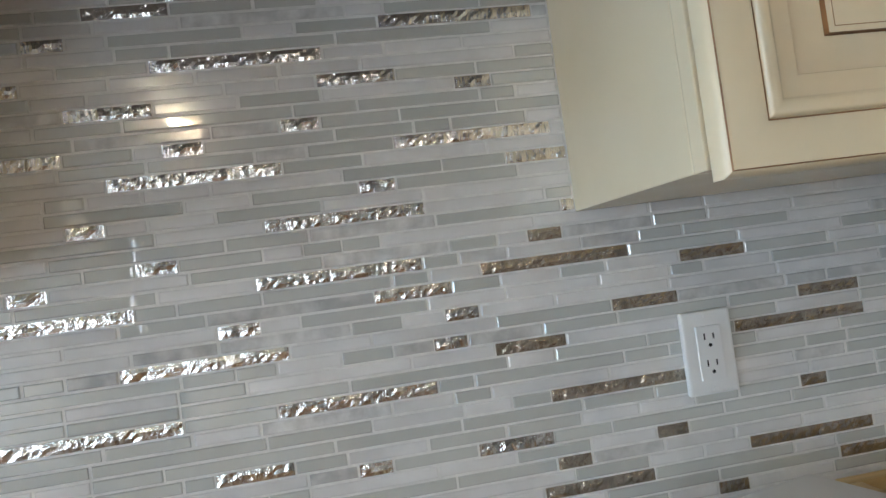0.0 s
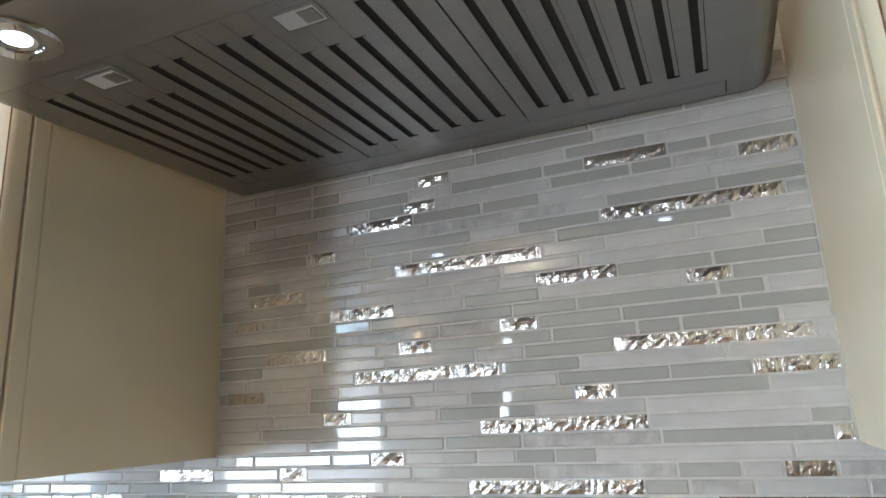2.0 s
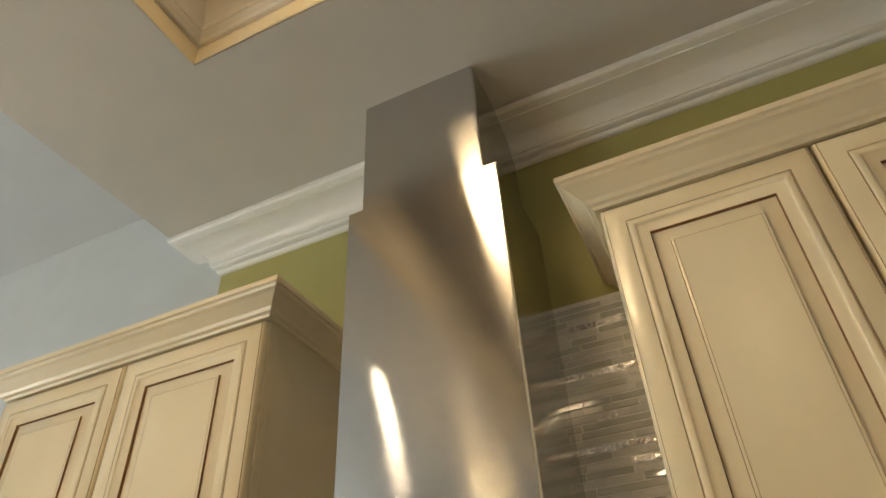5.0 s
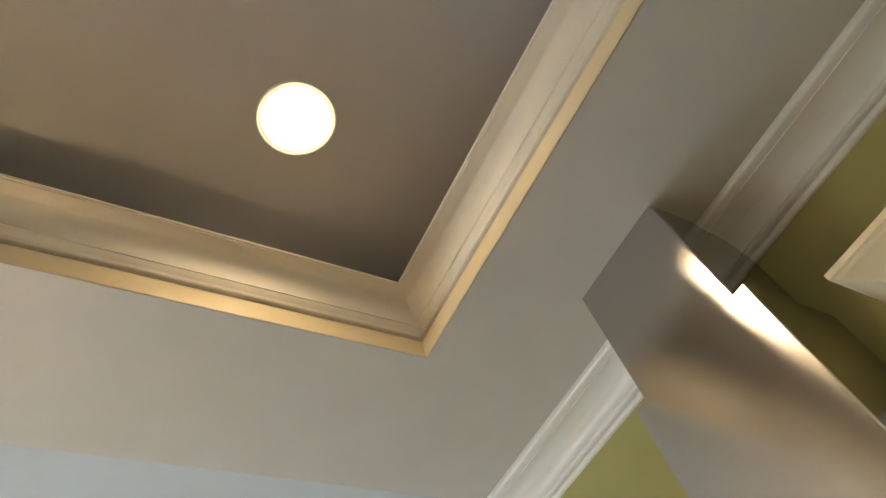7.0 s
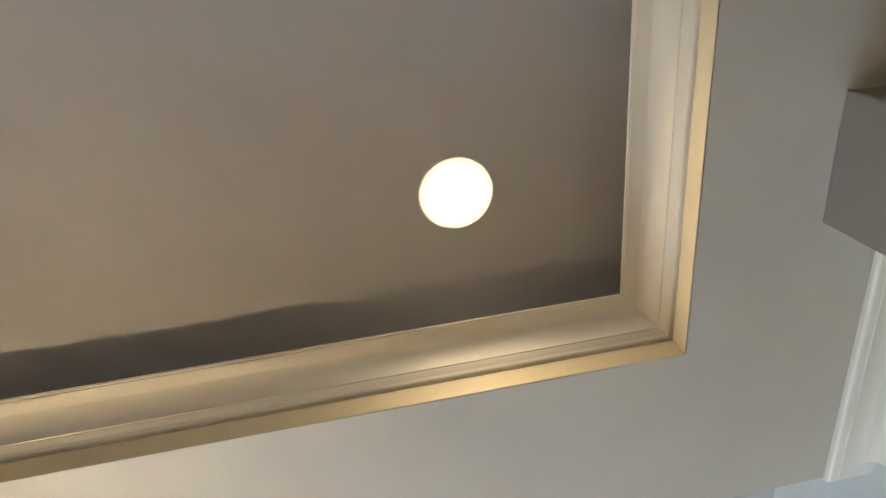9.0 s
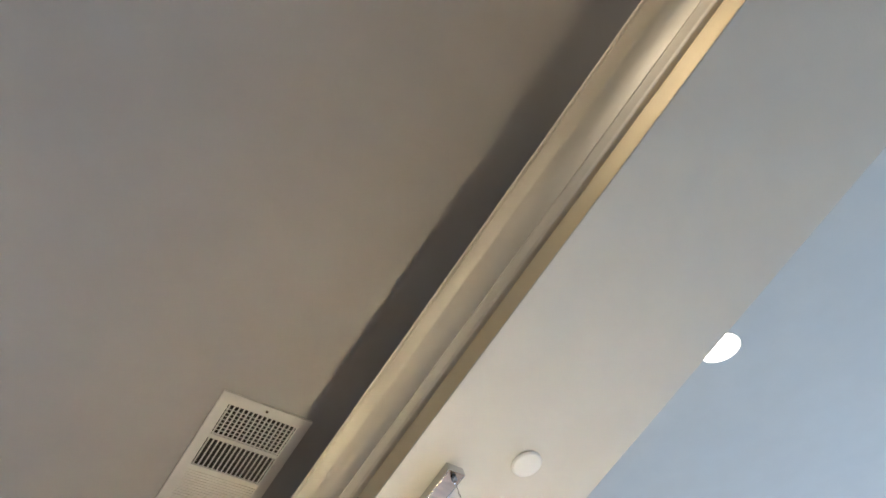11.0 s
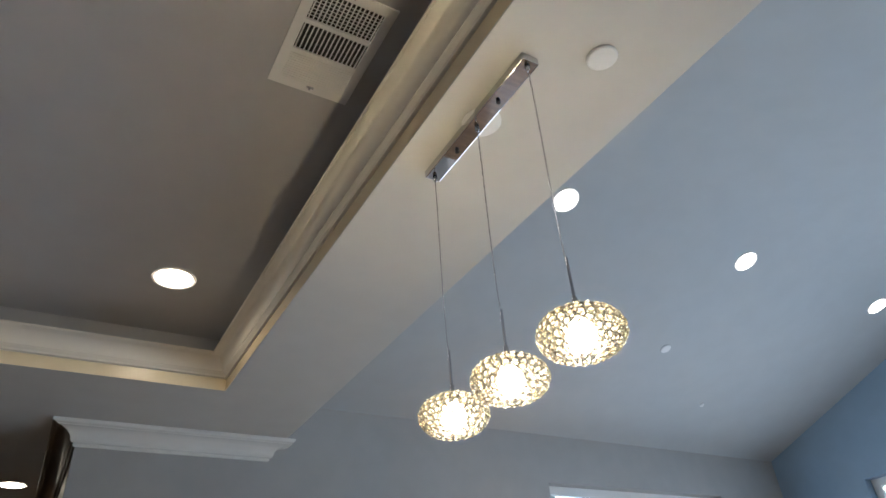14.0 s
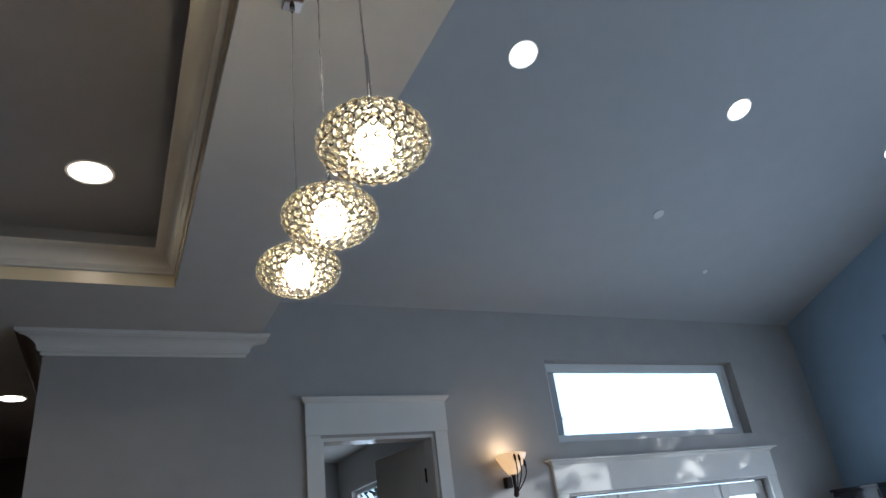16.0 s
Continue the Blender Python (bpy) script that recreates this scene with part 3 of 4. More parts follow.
for x in (-SEAM, SEAM):
    bm = bmesh.new(); under_slab(bm, x - 0.0006, x + 0.0006, 0.0, 0.455, -0.0004, 0.0006)
    part("seam", bm, DARK, hood, "narrow dark joint")
hood_tilt = Matrix.Rotation(tilt, 4, "X")
for x in (-0.2165, 0.2165):
    at = under(x, 0.035, 0.0022)
    m = Matrix.Translation(at) @ hood_tilt
    bm = lathe([(0.019, -0.0005), (0.020, -0.0025), (0.031, -0.003), (0.034, -0.001), (0.034, 0.001)], 32); bm.transform(m)
    lamp = part("lamp_ring", bm, CHROME, hood, "round steel lamp trim", True)
    bm = lathe([(0, -0.0016), (0.009, -0.0016), (0.0115, -0.0010)], 24); bm.transform(m)
    cup = lathe([(0.0115, -0.0002), (0.0155, -0.0012), (0.0192, -0.0012)], 24); cup.transform(m)
    part("reflector", cup, CHROME, lamp, "small bright reflector", True)
    part("lamp_lens", bm, LEDLENS, lamp, "bright cool white lamp lens")
    spot_light("hood_lamp", under(x, 0.035, 0.012), 1.4, (0.86, 0.92, 1.0), 80, 0.007)

# chimney: a bowed lower cover and a narrower upper cover
def chimney_section(hx, yf, bow, z0, z1):
    n = 18
    pts = [(hx, HB, 0), (hx, yf + 0.004, 0), (hx - 0.003, yf, 0)]
    pts += [(hx - 0.003 - (2 * hx - 0.006) * k / n, yf - bow * (1 - (2 * k / n - 1) ** 2), 0) for k in range(1, n)]
    pts += [(-hx + 0.003, yf, 0), (-hx, yf + 0.004, 0), (-hx, HB, 0)]
    return loft([[(x, y, z) for x, y, _ in pts] for z in (z0, z1)], False)
for nm, bm in (("lower_cover", chimney_section(0.192, -0.308, 0.002, 1.806, 2.655)), ("upper_cover", chimney_section(0.158, -0.302, 0.001, 2.58, SOFFIT - 0.001))):
    ch = part(nm, bm, STEEL, hood, "brushed stainless chimney cover", True)
    ch.data.shade_flat()
    for p in ch.data.polygons:
        p.use_smooth = abs(p.normal.y) > 0.5
bm = bmesh.new()
add_box(bm, (-0.19, -0.305, 2.645), (0.19, -0.303, 2.649))
part("cover_lip", bm, STEEL, hood)

# ---- pendant lamp over the bar ----
PX, PY = -0.599, -2.488
pend = base("pendant_lamp", "three crystal globe pendants on a chrome bar", "pendant lamp", at=(PX, PY, SOFFIT))
bar = part("canopy_bar", box((-0.026, -0.262, -0.026), (0.026, 0.262, -0.0005), 0.003), CHROME, pend, "long mirror chrome ceiling bar")
for yy in (-0.11, 0.11):
    part("screw", add_tube(bmesh.new(), (0, yy, -0.034), (0, yy, -0.0282), 0.006), IRON, bar)
DROP = 0.789        # from the ceiling to the middle of a globe
GA, GB = 0.0865, 0.0525
ico = bmesh.new()
bmesh.ops.create_icosphere(ico, subdivisions=1, radius=0.0074)
ico.transform(Matrix.Diagonal((1, 1, 0.65, 1)))
bead_mesh = bpy.data.meshes.new("crystal")
ico.to_mesh(bead_mesh); ico.free()
bead_mesh.materials.append(CRYSTAL)
for yy in (-0.245, 0.0, 0.245):
    part("ferrule", lathe([(0, -0.044), (0.005, -0.043), (0.007, -0.036), (0.007, -0.028)], 16, (0, yy, 0)), CHROME, bar, smooth=True)
    strands = []
    for turn in (0.0, math.pi):     # two clear strands wound round each other
        rings = []
        for k in range(97):
            u = k / 96
            cx, cy = 0.004 * math.sin(3.1 * u) + 0.0012 * math.cos(turn + 75 * u), yy + 0.003 * math.sin(5 * u) + 0.0012 * math.sin(turn + 75 * u)
            rings.append([(cx + 0.0012 * math.cos(2 * math.pi * q / 6), cy + 0.0012 * math.sin(2 * math.pi * q / 6), -0.04 - (DROP - 0.222) * u) for q in range(6)])
        strands.append(rings)
    bm = loft(strands[0])
    rings = [[bm.verts.new(p) for p in ring] for ring in strands[1]]
    for a, b in zip(rings, rings[1:]):
        for q in range(6):
            bm.faces.new((a[q], a[(q + 1) % 6], b[(q + 1) % 6], b[q]))
    part("cord", bm, CORD, pend, "clear twisted cord", True)
    top = -DROP + GB
    stem = part("stem", lathe([(0, 0.125), (0.0032, 0.124), (0.0036, 0.03), (0.0055, 0.028), (0.0065, 0.012), (0.016, 0.008), (0.018, -0.002), (0, -0.003)], 18, (0, yy, top)), CHROME, pend, smooth=True)
    cage = bmesh.new()
    rows_ = 10
    beads = []
    for r in range(rows_):
        lat = radians(66 - r * (66 + 68) / (rows_ - 1))
        rad = GA * math.cos(lat)
        count = max(8, int(2 * math.pi * rad / 0.0186))
        for k in range(count):
            a = 2 * math.pi * (k + 0.5 * (r % 2)) / count
            p = Vector((rad * math.cos(a), rad * math.sin(a), GB * math.sin(lat)))
            nrm = Vector((p.x / GA ** 2, p.y / GA ** 2, p.z / GB ** 2)).normalized()
            m = Matrix.Translation((0, yy, -DROP)) @ Matrix.Translation(p) @ nrm.to_track_quat("Z", "Y").to_matrix().to_4x4()
            beads.append(m)
            for j in range(10):
                a0, a1 = 2 * math.pi * j / 10, 2 * math.pi * (j + 1) / 10
                q0, q1 = [m @ Vector((0.0091 * math.cos(b), 0.0091 * math.sin(b), 0)) for b in (a0, a1)]
                d = (q1 - q0).normalized()
                u = (m.to_3x3() @ Vector((0, 0, 1))).normalized()
                w = d.cross(u)
                ring0 = [q0 + 0.0010 * (math.cos(t) * u + math.sin(t) * w) for t in (0, 2.1, 4.2)]
                ring1 = [q1 + 0.0010 * (math.cos(t) * u + math.sin(t) * w) for t in (0, 2.1, 4.2)]
                v0, v1 = [cage.verts.new(q) for q in ring0], [cage.verts.new(q) for q in ring1]
                for t in range(3):
                    cage.faces.new((v0[t], v0[(t + 1) % 3], v1[(t + 1) % 3], v1[t]))
    globe = part("globe_cage", cage, WIRE, pend, "round cage of small wire rings")
    for m in beads:
        ob = new("crystal", bead_mesh)
        ob.parent = globe
        ob.matrix_basis = m
    part("bulb", lathe([(0, 0.034), (0.014, 0.031), (0.025, 0.018), (0.030, 0.0), (0.026, -0.017), (0.015, -0.028), (0, -0.031)], 20, (0, yy, -DROP - 0.002)), PENDLAMP, pend, "glowing warm bulb", True)
    lamp_data = bpy.data.lights.new("pendant_bulb", "POINT")
    lamp_data.energy, lamp_data.color, lamp_data.shadow_soft_size = 5.0, WARM, 0.03
    lo = new("pendant_bulb", lamp_data)
    lo.location = (PX, PY + yy, SOFFIT - DROP - 0.045)
tagged(pend, "three crystal globe pendants hanging from a chrome bar")

# ---- recessed lights ----
def downlight(at, normal, r, lens, watts, colour, label, group):
    q = Vector(normal).to_track_quat("-Z", "Y").to_matrix().to_4x4()
    d = base("recessed_light", label, "ceiling light", group)
    d.matrix_basis = Matrix.Translation(at) @ q
    part("trim_ring", lathe([(r * 0.945, 0.001), (r * 0.95, -0.004), (r * 0.98, -0.005), (r, -0.001), (r, 0.001)], 40), WHITEP, d, "white trim ring", True)
    part("lens", lathe([(0, -0.0130), (r * 0.3, -0.0125), (r * 0.6, -0.0100), (r * 0.78, -0.0065), (r * 0.85, -0.0036)], 32), lens, d, "glowing lens", True)
    part("diffuser", lathe([(r * 0.85, -0.0036), (r * 0.90, -0.0033), (r * 0.948, -0.0030)], 32), WARMRIM if lens is WARMLENS else VAULTRIM, d, "softly glowing diffuser rim", True)
    spot_light("downlight", Vector(at) + Vector(normal) * 0.02, watts, colour, 150, r * 0.7, normal)


for x, y in ((-0.069, -1.128), (0.795, -2.654), (-0.069, -4.237), (0.795, -4.237)):
    downlight((x, y, TRAY_Z - 0.0005), (0, 0, -1), 0.100, WARMLENS, 14, (1.0, 0.77, 0.50), "round glowing recessed light in the tray ceiling", "tray lights")
vslope = (RIDGE_Z - EAVE_Z) / (RIDGE_Y - FAR)
vnorm = Vector((0, vslope, -1)).normalized()
def vault_at(x, y):
    return Vector((x, y, EAVE_Z + vslope * (y - FAR) - 0.0008))
for x, y in ((-2.045, -3.622), (-3.665, -3.64), (-5.30, -3.658)):
    downlight(vault_at(x, y), vnorm, 0.085, VAULTLENS, 14, (1.0, 0.90, 0.76), "round glowing recessed light in the sloped ceiling", "vault lights")
nslope = (RIDGE_Z - EAVE_Z - 0.06) / -RIDGE_Y
downlight((-1.92, -1.765, EAVE_Z + 0.06 + 1.765 * nslope - 0.0008), Vector((0, -nslope, -1)).normalized(), 0.092, VAULTLENS, 8, (1.0, 0.90, 0.76), "round glowing recessed light in the sloped ceiling", "vault lights")
downlight((0.436, -6.91, SOFFIT - 0.0005), (0, 0, -1), 0.095, WARMLENS, 10, (1.0, 0.74, 0.45), "round glowing recessed light in the hallway", "hall lights")

# ---- discs and vent on the ceilings ----
def disc(name, at, normal, r, label):
    d = base(name, label, "ceiling cover")
    d.matrix_basis = Matrix.Translation(at) @ Vector(normal).to_track_quat("-Z", "Y").to_matrix().to_4x4()
    part("cover", lathe([(0, -0.007), (r * 0.9, -0.007), (r, -0.004), (r, 0.0)], 36), WHITEP, d, smooth=False)
    part("backing_ring", lathe([(r * 0.8, -0.001), (r * 0.86, -0.003), (r * 0.86, 0.0)], 36), WHITEP, d)
disc("sprinkler_cover", (-0.776, -2.148, SOFFIT - 0.0005), (0, 0, -1), 0.041, "round white sprinkler cover on the kitchen ceiling")
disc("junction_cover", (-0.618, -2.488, SOFFIT - 0.0003), (0, 0, -1), 0.057, "round white junction cover behind the chrome bar")
disc("smoke_detector", vault_at(-3.63, -4.477), vnorm, 0.042, "small round white detector on the sloped ceiling")
disc("sprinkler_cover", vault_at(-4.488, -4.953), vnorm, 0.02, "tiny round white sprinkler cover on the sloped ceiling")

vent = base("ceiling_vent", "white ceiling air vent with three louvre sections", "vent", at=(-0.221, -2.667, TRAY_Z))
VW, VH = 0.1325, 0.2055
bm = bmesh.new()
for a, b in (((-VW, -VH), (VW, -VH + 0.034)), ((-VW, VH - 0.034), (VW, VH)), ((-VW, -VH + 0.034), (-VW + 0.03, VH - 0.034)), ((VW - 0.03, -VH + 0.034), (VW, VH - 0.034))):
    add_box(bm, (*a, -0.008), (*b, -0.001))
ih = (2 * VH - 0.068)
y0 = -VH + 0.034
for k in (1, 2):
    yy = y0 + ih * k / 3
    add_box(bm, (-VW + 0.03, yy - 0.007, -0.0079), (VW - 0.03, yy + 0.007, -0.0012))
part("frame", bm, VENTW, vent, "white enamel frame")
# no duct here: a flat dark sheet gives the shade behind the louvres
part("backing", box((-VW + 0.02, -VH + 0.02, -0.0009), (VW - 0.02, VH - 0.02, -0.0003)), DARK, vent, "dark sheet painted as the shade behind the louvres")
for k in range(15):     # middle section, slats along y
    x = -VW + 0.036 + k * (2 * VW - 0.072) / 14
    for sec in (1, 2):
        part("slat", box((x - 0.0017, y0 + ih * sec / 3 + 0.007, -0.0066), (x + 0.0017, y0 + ih * (sec + 1) / 3 - 0.007 * (sec == 1), -0.0014)), VENTW, vent)
for k in range(8):      # cross slats of the far section
    yy = y0 + ih * 2 / 3 + 0.013 + k * (ih / 3 - 0.016) / 8
    part("slat", box((-VW + 0.03, yy - 0.0010, -0.0078), (VW - 0.03, yy + 0.0010, -0.0067)), VENTW, vent)
for k in range(12):     # nearly closed louvres
    yy = y0 + 0.004 + k * (ih / 3 - 0.012) / 11
    part("slat", box((-VW + 0.03, yy - 0.0037, -0.0070), (VW - 0.03, yy + 0.0037, -0.0030)), VENTW, vent)
for yy in (-VH + 0.016, VH - 0.016):
    part("screw", add_tube(bmesh.new(), (0, yy, -0.0095), (0, yy, -0.0079), 0.004), STEEL, vent)
part("lever", box((-0.012, -VH + 0.022, -0.012), (0.012, -VH + 0.028, -0.0081)), STEEL, vent)

# ---- entry wall: inner door, entry door, windows, sconce ----
def casing(name, x0, x1, ztop, head_h, over, label, leg=0.09):
    """Flat casing legs and a tall craftsman head with a small cornice, on the entry wall."""
    y0, y1 = FAR + 0.001, FAR + 0.022
    c = structure(name, box((x0 - leg, y0, 0), (x0, y1, ztop), 0.002), TRIM, label)
    part("casing_leg", box((x1, y0, 0), (x1 + leg, y1, ztop), 0.002), TRIM, c)
    part("head_board", box((x0 - leg - 0.004, y0, ztop + 0.0005), (x1 + leg + 0.004, y1 + 0.004, ztop + head_h - 0.035), 0.002), TRIM, c)
    rows = []
    for d, h in ((0.004, -0.036), (0.010, -0.034), (0.014, -0.026), (0.026, -0.014), (over, -0.012), (over, 0.0), (-0.004, 0.0)):
        z = ztop + head_h + h
        rows.append([(x0 - leg - d, FAR + 0.001, z), (x0 - leg - d, y1 + d, z), (x1 + leg + d, y1 + d, z), (x1 + leg + d, FAR + 0.001, z)])
    part("head_cornice", loft(rows, False), TRIM, c)
    return c


casing("door_trim_1", -2.169, -1.395, 2.418, 0.235, 0.030, "white casing with a tall head round the inner door")
bm = bmesh.new()
add_box(bm, (-2.1685, FAR - 0.139, 0), (-2.147, FAR + 0.0008, 2.404))
add_box(bm, (-1.417, FAR - 0.139, 0), (-1.3955, FAR + 0.0008, 2.404))
add_box(bm, (-2.1465, FAR - 0.139, 2.383), (-1.4175, FAR + 0.0008, 2.404))
structure("door_jamb", bm, TRIM, "white painted jamb of the inner door")
leaf = base("door_1", "white panelled inner door standing open", "door", at=(-2.145, FAR - 0.135, 0.01))
part("leaf", box((0, -0.036, 0), (0.715, 0, 2.365), 0.002), DOORW, leaf)
for z0, z1 in ((0.2, 1.0), (1.15, 2.24)):
    part("panel", box((0.12, -0.004, z0), (0.58, 0.003, z1), 0.002), DOORW, leaf)
for z in (0.25, 1.2, 2.15):
    part("hinge", add_tube(bmesh.new(), (-0.004, 0.006, z - 0.045), (-0.004, 0.006, z + 0.045), 0.007), IRON, leaf, "dark bronze hinge")
part("knob", lathe([(0, 0.05), (0.024, 0.04), (0.026, 0.026), (0.01, 0.016), (0.012, 0.0)], 16, (0.64, 0.01, 0.95)), IRON, leaf)
leaf.rotation_euler = (0, 0, radians(-82))
# the dim room behind the inner door
structure("wall_back_room", box((-3.2, -11.32, 0), (0.02, -11.2, 3.1)), GREYW, "dim grey back room wall")
structure("wall_back_room_side", holed_wall("x", -3.32, 0.12, -11.32, FAR - 0.142, 0, 3.1, [(-10.6, -9.1, 0.9, 2.62)]), GREYW, "dim grey back room side wall with a window")
structure("wall_back_room_east", box((0.02, -11.32, 0), (0.14, -9.37, 3.1)), GREYW, "dim grey back room wall beside the hallway")
structure("ceiling_back_room", box((-3.32, -11.32, 3.1), (0.015, FAR - 0.142, 3.2)), CEIL, "plain back room ceiling")


def framed_window(name, axis, at, u0, u1, z0, z1, label, mullions=0, f=0.045):
    """A white vinyl window set deep in its opening: four frame bars, a pane and an inner stop."""
    w = new(name)
    tagged(w, label, "window", kind="structure")
    def bar(a0, a1, c0, c1, d0=0.0, d1=0.05):
        bm = bmesh.new()
        if axis == "y":
            return add_box(bm, (a0, at + d0, c0), (a1, at + d1, c1), 0.002)
        return add_box(bm, (at + d0, a0, c0), (at + d1, a1, c1), 0.002)
    for a in ((u0, u0 + f, z0, z1), (u1 - f, u1, z0, z1), (u0 + f, u1 - f, z0, z0 + f), (u0 + f, u1 - f, z1 - f, z1)):
        part("window_frame", bar(*a), WHITEP, w)
    for k in range(mullions):
        u = u0 + (u1 - u0) * (k + 1) / (mullions + 1)
        part("mullion", bar(u - 0.03, u + 0.03, z0 + f, z1 - f, 0.002, 0.048), WHITEP, w)
    p = part("pane", bar(u0 + f * 0.7, u1 - f * 0.7, z0 + f * 0.7, z1 - f * 0.7, 0.022, 0.028), PANE, w, "clear glass pane")
    p.visible_shadow = False
    return w


framed_window("window_1", "y", FAR - 0.135, -5.136, -3.157, 2.307, 2.921, "white framed transom window above the entry door", f=0.065)
framed_window("window_2", "x", WEST - 0.145, -4.698, -3.717, 2.267, 2.923, "white framed high window in the blue wall", f=0.065)
framed_window("window_3", "x", WEST - 0.145, -4.658, -3.757, 0.602, 1.938, "white framed tall window in the blue wall")
framed_window("window_4", "x", WEST - 0.145, -2.198, -0.452, 0.052, 1.998, "white framed wide patio window in the blue wall", 1)
framed_window("window_6", "x", WEST - 0.145, -3.464, -2.482, 2.267, 2.923, "white framed high window in the blue wall", f=0.065)
framed_window("window_7", "x", WEST - 0.145, -3.424, -2.522, 0.602, 1.938, "white framed tall window in the blue wall")
framed_window("window_5", "x", -3.315, -10.598, -9.102, 0.902, 2.618, "small white framed window of the back room")

casing("door_trim_2", -5.15, -3.14, 1.955, 0.23, 0.05, "white casing with a tall head round the glazed entry")
entry = base("door_2", "glazed white entry door between narrow side lights", "door")
for x0, x1 in ((-5.145, -4.67), (-4.65, -3.64), (-3.62, -3.145)):
    for a, b in (((x0, 0.01), (x0 + 0.07, 1.93)), ((x1 - 0.07, 0.01), (x1, 1.93)), ((x0 + 0.0705, 0.01), (x1 - 0.0705, 0.2)), ((x0 + 0.0705, 1.83), (x1 - 0.0705, 1.93))):
        part("door_rail", box((a[0], FAR - 0.11, a[1]), (b[0], FAR - 0.065, b[1]), 0.003), TRIM, entry)
    p = part("glass_panel", box((x0 + 0.065, FAR - 0.09, 0.19), (x1 - 0.065, FAR - 0.084, 1.84)), PANE, entry, "clear glass panel")
    p.visible_shadow = False
part("lever_handle", box((-3.84, FAR - 0.062, 0.98), (-3.72, FAR - 0.03, 1.0), 0.004), IRON, entry)

sconce = base("wall_sconce", "alabaster bowl wall sconce with dark iron cattails", "wall lamp", at=(-2.665, FAR + 0.002, 1.992))
part("back_plate", box((-0.022, 0, 0.03), (0.022, 0.05, 0.10), 0.006), IRON, sconce)
bm = lathe([(0.028, 0.105), (0.05, 0.13), (0.078, 0.175), (0.098, 0.215), (0.105, 0.235), (0.10, 0.236), (0.092, 0.215), (0.072, 0.178), (0.045, 0.135), (0.0, 0.112)], 32, (0, 0.11, 0))
part("bowl", bm, ALABASTER, sconce, "glowing amber alabaster bowl", True)
for dx, h, b in ((-0.030, 0.150, -0.016), (-0.004, 0.185, 0.004), (0.020, 0.190, 0.022)):
    bm = bmesh.new()
    pts = [Vector((dx * math.sin(2.4 * s_) * 0.9 + b * s_ * s_, 0.125 + 0.095 * math.sin(1.7 * s_), -0.012 + h * s_)) for s_ in [k / 10 for k in range(11)]]
    for a, c in zip(pts, pts[1:]):
        add_tube(bm, a, c, 0.0042, 0.0042, 8)
    d = (pts[-1] - pts[-2]).normalized()
    for u0, u1, r0, r1 in ((0.0, 0.006, 0.005, 0.009), (0.006, 0.036, 0.009, 0.009), (0.036, 0.046, 0.009, 0.004), (0.046, 0.060, 0.002, 0.001)):
        add_tube(bm, pts[-1] + d * u0, pts[-1] + d * u1, r0, r1, 10)
    part("cattail", bm, IRON, sconce, "dark iron cattail stem", True)
part("finial", lathe([(0, -0.040), (0.012, -0.032), (0.020, -0.018), (0.014, -0.004), (0.011, 0.02), (0.012, 0.1), (0.03, 0.108), (0, 0.11)], 16, (0, 0.11, 0)), IRON, sconce, smooth=True)
sl = bpy.data.lights.new("sconce_bulb", "POINT")
sl.energy, sl.color, sl.shadow_soft_size = 2.6, (1.0, 0.66, 0.34), 0.04
sconce_bulb = new("sconce_bulb", sl)
sconce_bulb.location = (-2.665, FAR + 0.112, 2.267)

tall = base("tall_cabinet", "dark stained narrow cabinet in the corner by the entry", "cabinet", at=(-5.865, -5.20, 0))
part("body", box((-0.17, -0.20, 0.06), (0.15, 0.20, 1.765), 0.004), SCREEN, tall)
part("top_board", box((-0.18, -0.21, 1.7655), (0.17, 0.21, 1.788), 0.004), SCREEN, tall)
part("plinth", box((-0.16, -0.19, 0.0), (0.14, 0.19, 0.0595)), SCREEN, tall)
part("door", box((0.1505, -0.19, 0.08), (0.168, 0.19, 1.745), 0.003), SCREEN, tall)

# ---- outside ----
tagged(mesh_object("ground", box((-60, -60, -0.6), (60, 60, -0.15)), DIRT), "dry pale ground outside the house", "ground", kind="structure")
def tree(at, h, seed):
    rnd = random.Random(seed)
    t = base("tree", "leafy garden tree outside the window", "tree", "garden trees", at)
    bm = bmesh.new()
    tips = []
    p = Vector((0, 0, 0))
    for k in range(5):
        q = p + Vector((rnd.uniform(-0.1, 0.1), rnd.uniform(-0.1, 0.1), h * 0.12))
        add_tube(bm, p, q, 0.12 - 0.016 * k, 0.12 - 0.016 * (k + 1), 9)
        p = q
    for k in range(12):
        a = rnd.uniform(0, 6.28)
        q = p + Vector((math.cos(a) * rnd.uniform(0.4, 1.3), math.sin(a) * rnd.uniform(0.4, 1.3), rnd.uniform(0.1, h * 0.4)))
        add_tube(bm, p - Vector((0, 0, rnd.uniform(0, h * 0.2))), q, 0.04, 0.012, 6)
        tips.append(q)
    part("trunk", bm, BARK, t)
    bm = bmesh.new()
    for q in tips:
        for k in range(90):
            c = q + Vector((rnd.gauss(0, 0.38), rnd.gauss(0, 0.38), rnd.gauss(0, 0.28)))
            u = Vector((rnd.gauss(0, 1), rnd.gauss(0, 1), rnd.gauss(0, 1))).normalized() * 0.09
            w = u.orthogonal().normalized() * 0.04
            bm.faces.new([bm.verts.new(c + d) for d in (u, w, -u, -w)])
    part("crown", bm, LEAF, t)
backdrop_m = glow("bright_sky", (0.62, 0.84, 1.0), 4.2)
